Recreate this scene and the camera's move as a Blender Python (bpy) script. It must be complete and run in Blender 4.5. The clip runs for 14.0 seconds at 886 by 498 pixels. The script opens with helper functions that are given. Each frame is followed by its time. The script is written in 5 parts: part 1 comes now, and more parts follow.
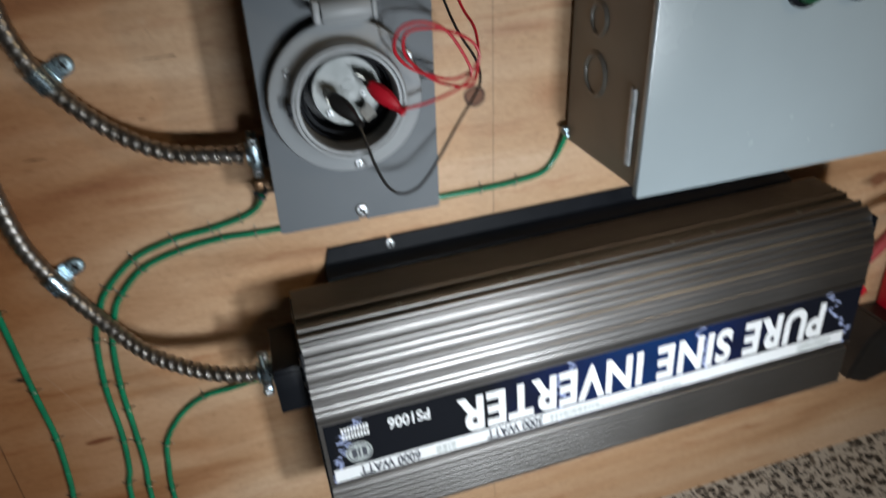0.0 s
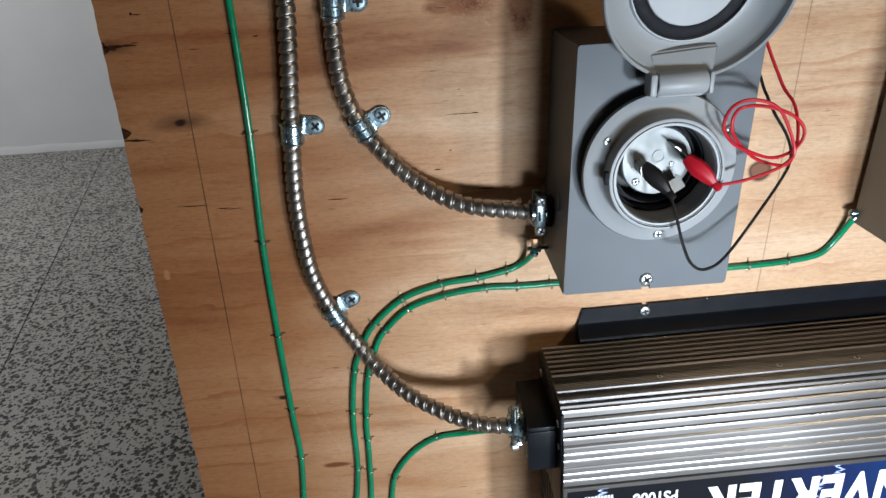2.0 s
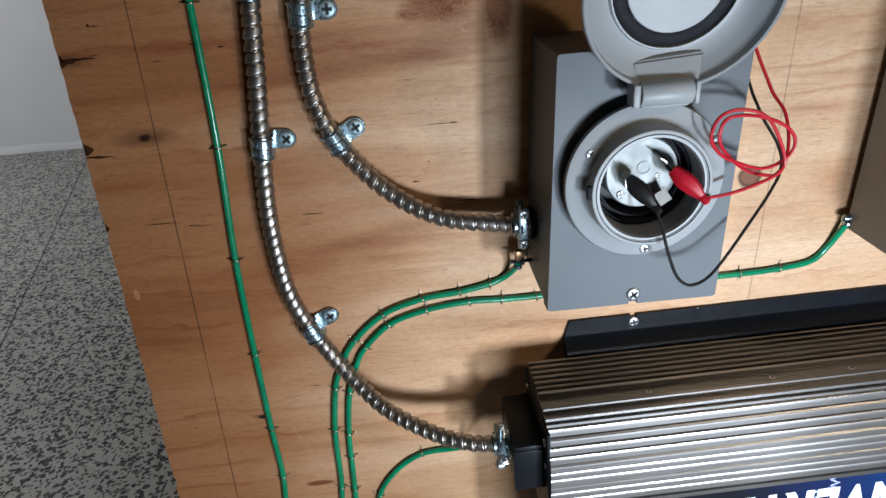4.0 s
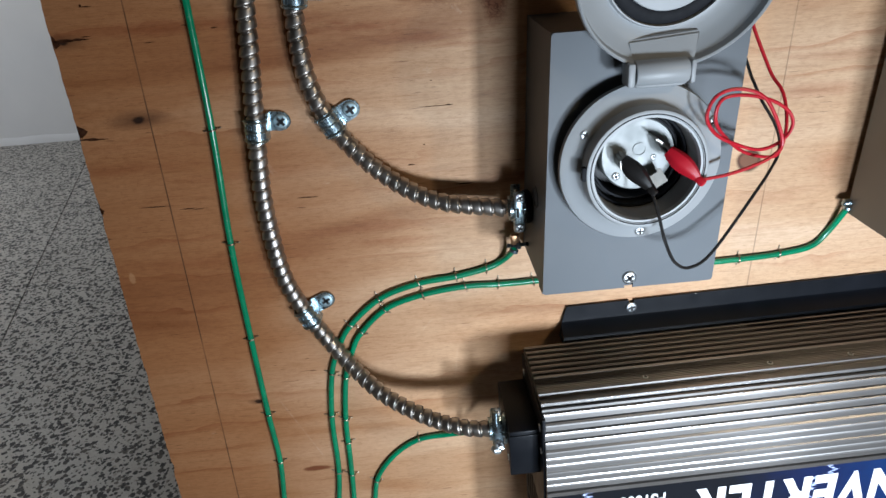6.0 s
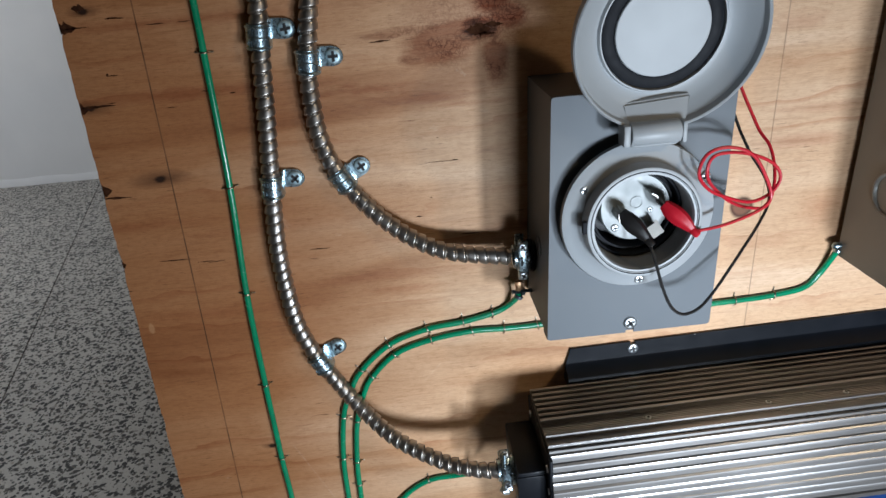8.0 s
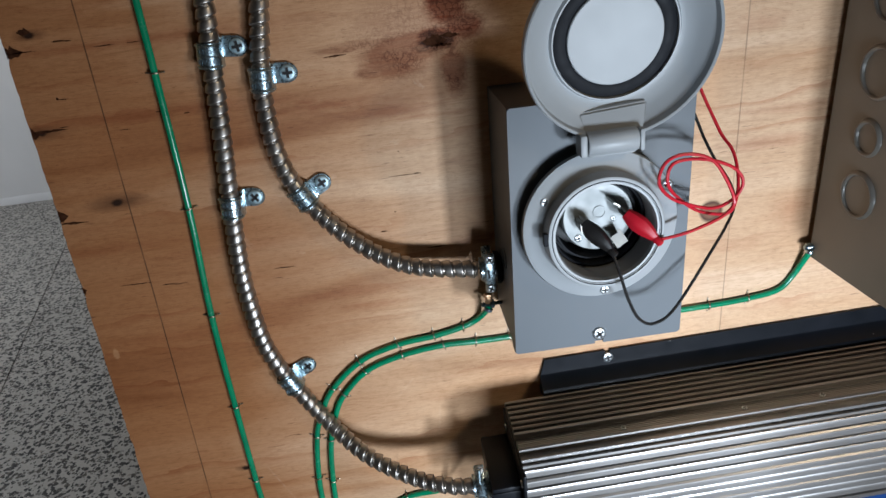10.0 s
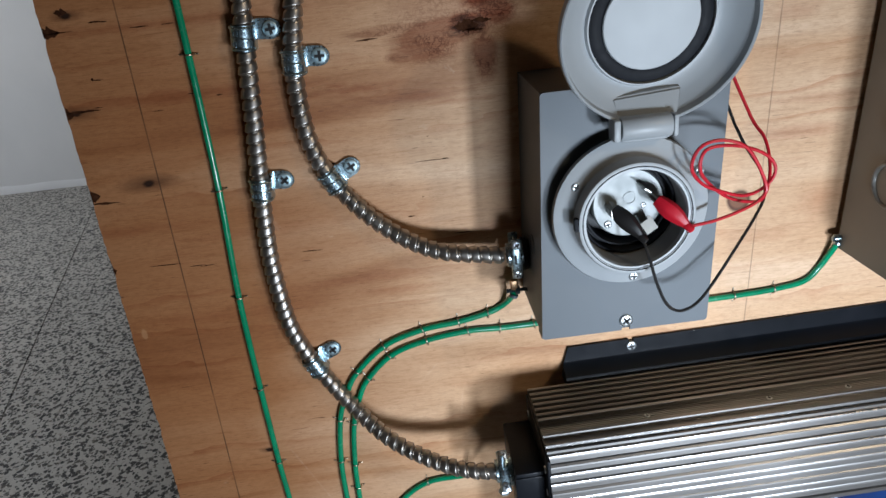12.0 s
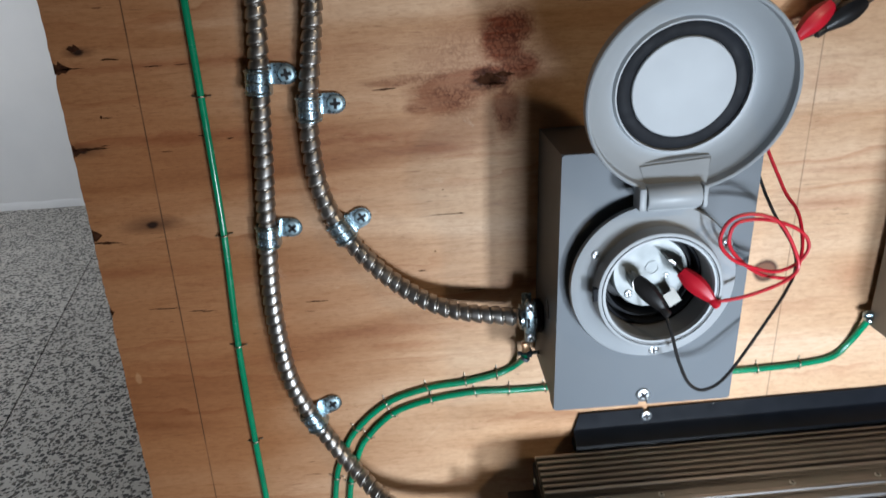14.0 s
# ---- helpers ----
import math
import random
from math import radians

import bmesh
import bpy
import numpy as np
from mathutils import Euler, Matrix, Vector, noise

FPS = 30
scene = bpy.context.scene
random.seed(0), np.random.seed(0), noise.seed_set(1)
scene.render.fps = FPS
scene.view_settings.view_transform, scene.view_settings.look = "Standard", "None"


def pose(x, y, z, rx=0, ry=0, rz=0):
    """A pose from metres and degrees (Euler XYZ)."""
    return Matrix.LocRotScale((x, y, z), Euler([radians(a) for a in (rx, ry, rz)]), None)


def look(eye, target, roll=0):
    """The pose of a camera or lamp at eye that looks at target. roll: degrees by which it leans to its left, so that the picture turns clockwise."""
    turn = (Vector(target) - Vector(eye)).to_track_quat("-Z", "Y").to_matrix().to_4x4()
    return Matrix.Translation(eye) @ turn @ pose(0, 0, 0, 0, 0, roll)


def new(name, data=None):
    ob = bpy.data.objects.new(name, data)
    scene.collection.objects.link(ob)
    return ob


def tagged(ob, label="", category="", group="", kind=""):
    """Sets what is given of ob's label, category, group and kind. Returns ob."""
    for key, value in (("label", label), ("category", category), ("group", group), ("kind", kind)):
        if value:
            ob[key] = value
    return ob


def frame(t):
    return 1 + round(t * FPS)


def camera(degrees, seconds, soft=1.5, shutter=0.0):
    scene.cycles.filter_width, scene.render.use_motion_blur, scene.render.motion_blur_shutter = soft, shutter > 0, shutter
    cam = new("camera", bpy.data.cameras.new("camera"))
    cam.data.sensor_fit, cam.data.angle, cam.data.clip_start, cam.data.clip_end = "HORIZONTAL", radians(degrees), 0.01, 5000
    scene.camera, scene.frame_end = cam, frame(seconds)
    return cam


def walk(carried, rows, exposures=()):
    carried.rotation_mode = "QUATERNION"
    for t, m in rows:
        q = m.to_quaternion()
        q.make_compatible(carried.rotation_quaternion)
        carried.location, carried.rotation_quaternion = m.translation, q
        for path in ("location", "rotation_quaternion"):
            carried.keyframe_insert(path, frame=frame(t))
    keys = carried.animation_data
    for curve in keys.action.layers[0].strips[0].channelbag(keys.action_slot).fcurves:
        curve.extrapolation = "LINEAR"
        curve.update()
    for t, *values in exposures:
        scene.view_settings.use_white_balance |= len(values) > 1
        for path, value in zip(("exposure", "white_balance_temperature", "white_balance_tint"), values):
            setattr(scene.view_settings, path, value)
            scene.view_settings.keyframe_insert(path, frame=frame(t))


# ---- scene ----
cam = camera(66.0, 14.0, shutter=0.25)
PATH = [
    (0, (0.027, -0.632, 0.898), (0.465, 1.052, -0.088), -4.0),
    (0.2, (0.009, -0.648, 0.925), (0.376, 1.142, 0.112), -4.6),
    (0.5, (-0.019, -0.636, 0.948), (0.263, 1.188, 0.179), -4.4),
    (1, (-0.069, -0.63, 0.934), (0.06, 1.211, 0.164), -3.0),
    (1.5, (-0.092, -0.608, 0.927), (-0.003, 1.213, 0.104), -3.1),
    (2, (-0.096, -0.6, 0.922), (-0.024, 1.204, 0.062), -3.3),
    (2.5, (-0.088, -0.592, 0.939), (-0.019, 1.219, 0.093), -3.3),
    (3, (-0.082, -0.582, 0.931), (-0.011, 1.223, 0.071), -3.7),
    (3.2, (-0.088, -0.568, 0.931), (0.001, 1.223, 0.044), -3.2),
    (5.5, (-0.061, -0.577, 0.924), (0.009, 1.217, 0.042), -5.9),
    (6, (-0.072, -0.572, 0.921), (-0.004, 1.211, 0.019), -4.2),
    (6.5, (-0.082, -0.578, 0.926), (-0.022, 1.206, 0.024), -4.6),
    (7, (-0.076, -0.579, 0.928), (-0.011, 1.21, 0.038), -4.6),
    (7.5, (-0.074, -0.586, 0.943), (-0.009, 1.215, 0.075), -4.0),
    (7.7, (-0.079, -0.589, 0.946), (-0.008, 1.227, 0.112), -4.4),
    (9.8, (-0.052, -0.578, 0.951), (0.035, 1.252, 0.148), -6.1),
    (10, (-0.05, -0.578, 0.95), (0.041, 1.247, 0.136), -6.6),
    (10.5, (-0.052, -0.575, 0.944), (0.052, 1.237, 0.103), -5.9),
    (11, (-0.054, -0.578, 0.943), (0.036, 1.235, 0.102), -6.3),
    (11.5, (-0.061, -0.581, 0.946), (0.005, 1.237, 0.114), -6.3),
    (12, (-0.066, -0.582, 0.945), (-0.007, 1.239, 0.119), -6.2),
    (12.5, (-0.06, -0.576, 0.948), (0.02, 1.242, 0.118), -5.8),
    (13, (-0.067, -0.572, 0.947), (0.013, 1.244, 0.111), -5.3),
    (13.5, (-0.074, -0.572, 0.946), (-0.005, 1.243, 0.109), -5.2),
    (14, (-0.063, -0.55, 0.955), (-0.029, 1.308, 0.217), -3.7),
]
walk(cam, [(t, look(eye, target, roll)) for t, eye, target, roll in PATH], [(0.0, -0.84, 6850, 10), (0.5, -0.12, 6850, 10), (1.5, 0.05, 6600, 10), (3.0, 0.0, 6350, 10), (7.5, 0.0, 6300, 10), (10.5, -0.05, 6260, 10), (13.5, 0.0, 6230, 10), (14.0, 0.17, 6250, 10)])

# ---- light ----
def area(name, eye, target, sx, sy, watts, colour, spread=180):
    lamp = bpy.data.lights.new(name, "AREA")
    lamp.shape, lamp.size, lamp.size_y, lamp.energy, lamp.color, lamp.spread = "RECTANGLE", sx, sy, watts, colour, radians(spread)
    ob = new(name, lamp)
    ob.matrix_world = look(eye, target)
    return ob


# a two-headed work light standing close in front of the board, a window on the far side, a warm bulb
area("work_light_head", (0.365, -0.86, 0.49), (0.33, 0.0, 0.40), 0.07, 0.11, 4.8, (0.79, 0.895, 1.0), 120)
area("work_light_side_head", (0.17, -0.86, 0.49), (0.18, 0.0, 0.40), 0.20, 0.11, 2.75, (0.79, 0.895, 1.0), 120)
area("window_light", (-2.9, 1.3, 1.35), (0.0, 2.0, 0.4), 1.2, 1.2, 29, (0.92, 0.95, 1.0))
area("warm_bulb", (1.16, -1.4, 1.7), (0.6, 0.0, 0.3), 0.08, 0.08, 7.2, (1.0, 0.80, 0.54))

world = bpy.data.worlds.new("room_air")
scene.world = world
world.use_nodes = True
world.node_tree.nodes["Background"].inputs[0].default_value = (0.5, 0.55, 0.6, 1)
world.node_tree.nodes["Background"].inputs[1].default_value = 0.02


# ---- materials ----
class Nodes:
    def __init__(self, name):
        self.mat = bpy.data.materials.new(name)
        self.mat.use_nodes = True
        self.tree = self.mat.node_tree
        self.bsdf = self.tree.nodes["Principled BSDF"]
        self.coord = self.add("ShaderNodeTexCoord").outputs["Object"]

    def add(self, kind, **props):
        n = self.tree.nodes.new(kind)
        for k, v in props.items():
            setattr(n, k, v)
        return n

    def link(self, a, b):
        self.tree.links.new(a, b)

    def put(self, sock, value):
        if hasattr(value, "is_output"):
            self.link(value, sock)
        else:
            sock.default_value = value

    def scaled(self, scale, offset=(0, 0, 0), vec=None):
        m = self.add("ShaderNodeMapping")
        m.inputs["Scale"].default_value, m.inputs["Location"].default_value = scale, offset
        self.link(vec or self.coord, m.inputs["Vector"])
        return m.outputs[0]

    def noise(self, scale, vec=None, detail=4, rough=0.55, warp=0.0):
        n = self.add("ShaderNodeTexNoise")
        n.inputs["Scale"].default_value, n.inputs["Detail"].default_value = scale, detail
        n.inputs["Roughness"].default_value, n.inputs["Distortion"].default_value = rough, warp
        self.link(vec or self.coord, n.inputs["Vector"])
        return n.outputs["Fac"]

    def ramp(self, fac, stops):
        r = self.add("ShaderNodeValToRGB")
        el = r.color_ramp.elements
        while len(el) < len(stops):
            el.new(0.5)
        for e, (pos, col) in zip(el, stops):
            e.position = pos
            e.color = (*col, 1) if len(col) == 3 else col
        self.link(fac, r.inputs[0])
        return r.outputs[0]

    def math(self, op, a, b=0.0, c=0.0):
        n = self.add("ShaderNodeMath", operation=op)
        for s, v in zip(n.inputs, (a, b, c)):
            self.put(s, v)
        return n.outputs[0]

    def mix(self, fac, a, b, blend="MIX"):
        n = self.add("ShaderNodeMix", data_type="RGBA", blend_type=blend)
        self.put(n.inputs["Factor"], fac)
        for key, v in ((6, a), (7, b)):
            self.put(n.inputs[key], (*v, 1) if isinstance(v, tuple) else v)
        return n.outputs[2]

    def step(self, value, low, high, a=0.0, b=1.0):
        n = self.add("ShaderNodeMapRange")
        for s, v in zip(n.inputs, (value, low, high, a, b)):
            self.put(s, v)
        return n.outputs[0]

    def bump(self, height, strength, depth=0.001):
        n = self.add("ShaderNodeBump")
        n.inputs["Strength"].default_value, n.inputs["Distance"].default_value = strength, depth
        self.link(height, n.inputs["Height"])
        self.link(n.outputs[0], self.bsdf.inputs["Normal"])

    def done(self, colour, rough=0.5, metal=0.0):
        self.put(self.bsdf.inputs["Base Color"], (*colour, 1) if isinstance(colour, tuple) else colour)
        self.put(self.bsdf.inputs["Roughness"], rough)
        self.put(self.bsdf.inputs["Metallic"], metal)
        return self.mat


def simple(name, colour, rough=0.5, metal=0.0, vary=0.12, scale=30.0, grain=400.0, relief=0.15, depth=0.0003, spec=None, patchy=0.07):
    n = Nodes(name)
    big, fine = n.noise(scale), n.noise(grain, detail=2)
    dark, light = tuple(c * (1 - vary) for c in colour), tuple(min(1, c * (1 + vary)) for c in colour)
    col = n.ramp(big, [(0.3, dark), (0.7, light)])
    r = n.step(n.noise(scale * 2.3), 0.3, 0.7, max(0.02, rough - patchy), rough + patchy)
    n.bump(fine, relief, depth)
    if spec is not None:
        n.bsdf.inputs["Specular IOR Level"].default_value = spec
    return n.done(col, r, metal)


def plywood():
    n = Nodes("plywood")
    x, _, z = (s for s in n.add("ShaderNodeSeparateXYZ").outputs)
    n.link(n.coord, n.tree.nodes[-1].inputs[0])
    # slow waves that bend the grain, then grain drawn out along the sheet
    flow = n.scaled((0.7, 1, 5.5))
    bands = n.noise(2.6, flow, 3, 0.5, 0.6)
    grain = n.noise(5.0, n.scaled((2.4, 1, 24.0)), 7, 0.7, 1.4)
    fibre = n.noise(12.0, n.scaled((5.0, 1, 120.0)), 4, 0.65, 0.4)
    col = n.ramp(bands, [(0.28, (0.412, 0.220, 0.115)), (0.40, (0.540, 0.326, 0.184)), (0.54, (0.602, 0.394, 0.244)), (0.70, (0.664, 0.463, 0.312))])
    col = n.mix(0.34, col, n.ramp(grain, [(0.30, (0.50, 0.38, 0.29)), (0.48, (0.92, 0.89, 0.86)), (0.70, (1.0, 1.0, 1.0))]), "MULTIPLY")
    col = n.mix(0.42, col, n.ramp(fibre, [(0.3, (0.66, 0.55, 0.45)), (0.6, (1.0, 1.0, 1.0))]), "MULTIPLY")
    ring = n.add("ShaderNodeTexWave", wave_type="BANDS", bands_direction="Z", wave_profile="SAW")
    for key, value in (("Scale", 9.0), ("Distortion", 9.0), ("Detail", 4.0), ("Detail Scale", 1.1), ("Detail Roughness", 0.62)):
        ring.inputs[key].default_value = value
    n.link(n.scaled((0.30, 1, 1)), ring.inputs["Vector"])
    lines = n.math("MULTIPLY", n.step(ring.outputs["Fac"], 0.80, 0.99), n.step(n.noise(4.0, n.scaled((1, 1, 3), (7, 0, 2))), 0.42, 0.62))
    col = n.mix(n.math("MULTIPLY", lines, 0.55), col, n.mix(1.0, col, (0.66, 0.42, 0.30), "MULTIPLY"))
    mottle = n.noise(240.0, n.scaled((0.5, 1, 1.4)), 3, 0.7)
    col = n.mix(0.50, col, n.ramp(mottle, [(0.30, (0.74, 0.68, 0.62)), (0.55, (1.0, 1.0, 1.0))]), "MULTIPLY")
    pores = n.step(n.noise(22.0, n.scaled((7.0, 1, 90.0)), 2, 0.5), 0.62, 0.72)
    col = n.mix(n.math("MULTIPLY", pores, 0.6), col, (0.20, 0.10, 0.05))
    fleck = n.math("MULTIPLY", n.step(n.noise(30.0, n.scaled((1.3, 1, 16.0), (4, 0, 9)), 2, 0.5), 0.665, 0.70), n.step(n.noise(7.0, n.scaled((1, 1, 2), (1, 0, 5))), 0.50, 0.60))
    col = n.mix(n.math("MULTIPLY", fleck, 0.75), col, (0.13, 0.055, 0.028))
    rays = n.step(n.noise(9.0, n.scaled((2.2, 1, 40.0), (8, 0, 3)), 5, 0.7, 0.8), 0.56, 0.70)
    col = n.mix(n.math("MULTIPLY", rays, 0.35), col, n.mix(1.0, col, (0.62, 0.44, 0.32), "MULTIPLY"))
    # redder and browner towards the sheet's outer end, with the light's falloff darkened in
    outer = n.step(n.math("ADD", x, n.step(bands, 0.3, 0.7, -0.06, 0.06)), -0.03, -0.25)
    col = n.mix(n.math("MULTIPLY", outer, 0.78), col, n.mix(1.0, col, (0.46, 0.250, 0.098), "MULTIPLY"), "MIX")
    wob = n.noise(40.0, n.scaled((0.55, 1, 1.5)), 6, 0.72)
    speck = n.noise(90.0, n.scaled((0.7, 1, 2.0)), 3, 0.65)

    def blot(cx, cz, rx, rz, edge=0.5, rag=0.8, nick=False):
        rough = speck if nick or rz < 0.006 else wob
        d = n.add("ShaderNodeVectorMath", operation="LENGTH")
        n.link(n.scaled((1 / rx, 0, 1 / rz), (-cx / rx, 0, -cz / rz)), d.inputs[0])
        v = n.math("ADD", d.outputs["Value"], n.math("MULTIPLY", n.math("SUBTRACT", rough, 0.5), rag * 2))
        return n.step(v, 1.0, 1.0 - edge)

    # resin-red stain round a knot above the box
    veins = n.add("ShaderNodeTexVoronoi", feature="DISTANCE_TO_EDGE")
    veins.inputs["Scale"].default_value = 200.0
    shift = n.add("ShaderNodeVectorMath", operation="MULTIPLY_ADD")
    shake = n.add("ShaderNodeTexNoise")
    shake.inputs["Scale"].default_value, shake.inputs["Detail"].default_value = 70.0, 4.0
    n.link(n.coord, shake.inputs["Vector"])
    n.link(shake.outputs["Color"], shift.inputs[0])
    shift.inputs[1].default_value = (0.026, 0.026, 0.026)
    n.link(n.coord, shift.inputs[2])
    n.link(shift.outputs[0], veins.inputs["Vector"])
    crack = n.math("MULTIPLY", n.step(veins.outputs["Distance"], 0.15, 0.03), n.step(wob, 0.40, 0.55))
    stain = None
    for cx, cz, rx, rz, amount in ((-0.010, 0.888, 0.070, 0.046, 0.35), (-0.040, 0.870, 0.033, 0.022, 0.72), (-0.026, 0.876, 0.032, 0.016, 0.70), (-0.045, 0.882, 0.055, 0.006, 0.45), (0.004, 0.908, 0.023, 0.027, 0.95), (0.012, 0.915, 0.020, 0.020, 0.90), (-0.006, 0.880, 0.026, 0.014, 0.85), (-0.062, 0.859, 0.018, 0.0058, 0.60), (0.005, 0.855, 0.013, 0.024, 0.75), (0.016, 0.888, 0.022, 0.014, 0.90), (-0.085, 0.880, 0.022, 0.0035, 0.5)):
        m = n.math("MULTIPLY", blot(cx, cz, rx * 1.12, rz * 1.12, 0.5, 0.6), amount)
        stain = m if stain is None else n.math("MAXIMUM", stain, m)
    col = n.mix(n.math("MULTIPLY", stain, n.step(grain, 0.36, 0.60, 0.8, 1.0)), col, n.mix(1.0, col, (0.29, 0.082, 0.040), "MULTIPLY"))
    col = n.mix(n.math("MULTIPLY", n.math("MULTIPLY", stain, crack), 0.95), col, n.mix(1.0, col, (0.30, 0.17, 0.14), "MULTIPLY"))
    col = n.mix(n.math("MULTIPLY", blot(-0.0085, 0.8785, 0.0165, 0.0105, 0.6, 0.9, True), 0.97), col, (0.014, 0.005, 0.003))
    # reddish bands and streaks in the veneer
    band = None
    for cx, cz, rx, rz, amount in ((-0.24, 0.848, 0.16, 0.0075, 0.55), (-0.10, 0.837, 0.06, 0.0055, 0.55), (-0.055, 0.825, 0.05, 0.0060, 0.60), (-0.01, 0.818, 0.05, 0.0035, 0.45), (-0.121, 0.842, 0.014, 0.0040, 0.6), (-0.052, 0.8235, 0.014, 0.0038, 0.6), (-0.23, 0.906, 0.14, 0.0070, 0.5), (-0.33, 0.735, 0.09, 0.0070, 0.40), (-0.27, 0.64, 0.12, 0.009, 0.35), (-0.12, 0.66, 0.14, 0.006, 0.3), (0.30, 0.784, 0.05, 0.007, 0.4), (0.285, 0.754, 0.06, 0.010, 0.45), (0.315, 0.684, 0.025, 0.022, 0.40), (-0.22, 0.72, 0.1, 0.006, 0.25), (0.27, 0.86, 0.035, 0.009, 0.35), (0.25, 0.94, 0.03, 0.012, 0.4), (0.02, 0.70, 0.045, 0.010, 0.5), (-0.09, 0.645, 0.05, 0.005, 0.4)):
        m = n.math("MULTIPLY", blot(cx, cz, rx, rz, 0.9, 0.9), amount)
        band = m if band is None else n.math("MAXIMUM", band, m)
    col = n.mix(band, col, n.mix(1.0, col, (0.60, 0.34, 0.24), "MULTIPLY"))
    col = n.mix(n.math("MULTIPLY", blot(-0.205, 0.3765, 0.0180, 0.0042, 0.4, 0.35), 0.9), col, (0.13, 0.034, 0.012))
    # knots
    for cx, cz, r, halo in ((-0.295, 0.777, 0.0055, 0.016), (-0.321, 0.919, 0.004, 0.008), (0.787, 0.503, 0.016, 0.018), (-0.252, 0.475, 0.004, 0.006), (-0.337, 0.843, 0.0035, 0.012)):
        col = n.mix(n.math("MULTIPLY", blot(cx, cz, halo * 2.0, halo * 0.62, 0.9, 0.5), 0.9), col, (0.080, 0.030, 0.012))
        col = n.mix(n.math("MULTIPLY", blot(cx, cz, r * 1.15, r * 0.80, 0.5, 0.7, True), 1.0), col, (0.020, 0.008, 0.004) if r < 0.009 else (0.22, 0.095, 0.050))
    col = n.mix(blot(0.2345, 0.6938, 0.0130, 0.0122, 0.25, 0.20), col, (0.060, 0.020, 0.009))
    col = n.mix(n.math("MULTIPLY", blot(0.2345, 0.6938, 0.0102, 0.0090, 0.3, 0.40), 0.9), col, (0.19, 0.078, 0.040))
    # ruled pencil lines
    for x0, lean, width, top, amount in ((-0.2895, 0.028, 0.0005, 2.0, 0.85), (0.2535, 0.022, 0.0005, 2.0, 0.5)):
        off = n.math("ABSOLUTE", n.math("SUBTRACT", x, n.math("ADD", n.math("MULTIPLY", n.math("SUBTRACT", z, 0.66), lean), x0)))
        broken = n.step(n.noise(14.0, n.scaled((0, 0, 1))), 0.32, 0.5)
        col = n.mix(n.math("MULTIPLY", n.math("MULTIPLY", n.step(off, width * 1.6, width * 0.5), broken), amount), col, (0.055, 0.025, 0.013))
    for x0, z0, lean, half in ((-0.212, 0.43, -0.42, 0.045), (-0.075, 0.545, 0.9, 0.012), (-0.045, 0.50, 0.12, 0.020)):
        off = n.math("ABSOLUTE", n.math("SUBTRACT", n.math("SUBTRACT", x, x0), n.math("MULTIPLY", n.math("SUBTRACT", z, z0), lean)))
        near = n.step(n.math("ABSOLUTE", n.math("SUBTRACT", z, z0)), half, half * 0.7)
        col = n.mix(n.math("MULTIPLY", n.math("MULTIPLY", n.step(off, 0.0011, 0.0003), near), n.step(speck, 0.40, 0.65, 0.0, 0.16)), col, (0.75, 0.62, 0.50))
    # pale scuffs
    scuff = n.step(n.noise(9.0, n.scaled((1, 1, 1), (3.1, 0, 1.7)), 5, 0.7, 2.2), 0.66, 0.74)
    col = n.mix(n.math("MULTIPLY", scuff, 0.22), col, (0.74, 0.60, 0.46))
    col = n.mix(n.math("MULTIPLY", blot(-0.3395, 0.631, 0.0030, 0.0075, 0.4, 1.2), 0.3), col, (0.55, 0.33, 0.17))
    n.bump(n.math("ADD", fibre, n.math("MULTIPLY", grain, 0.8)), 0.35, 0.0006)
    n.bsdf.inputs["Specular IOR Level"].default_value = 0.22
    return n.done(col, n.math("ADD", n.step(grain, 0.3, 0.7, 0.42, 0.60), n.math("MULTIPLY", stain, 0.3)))


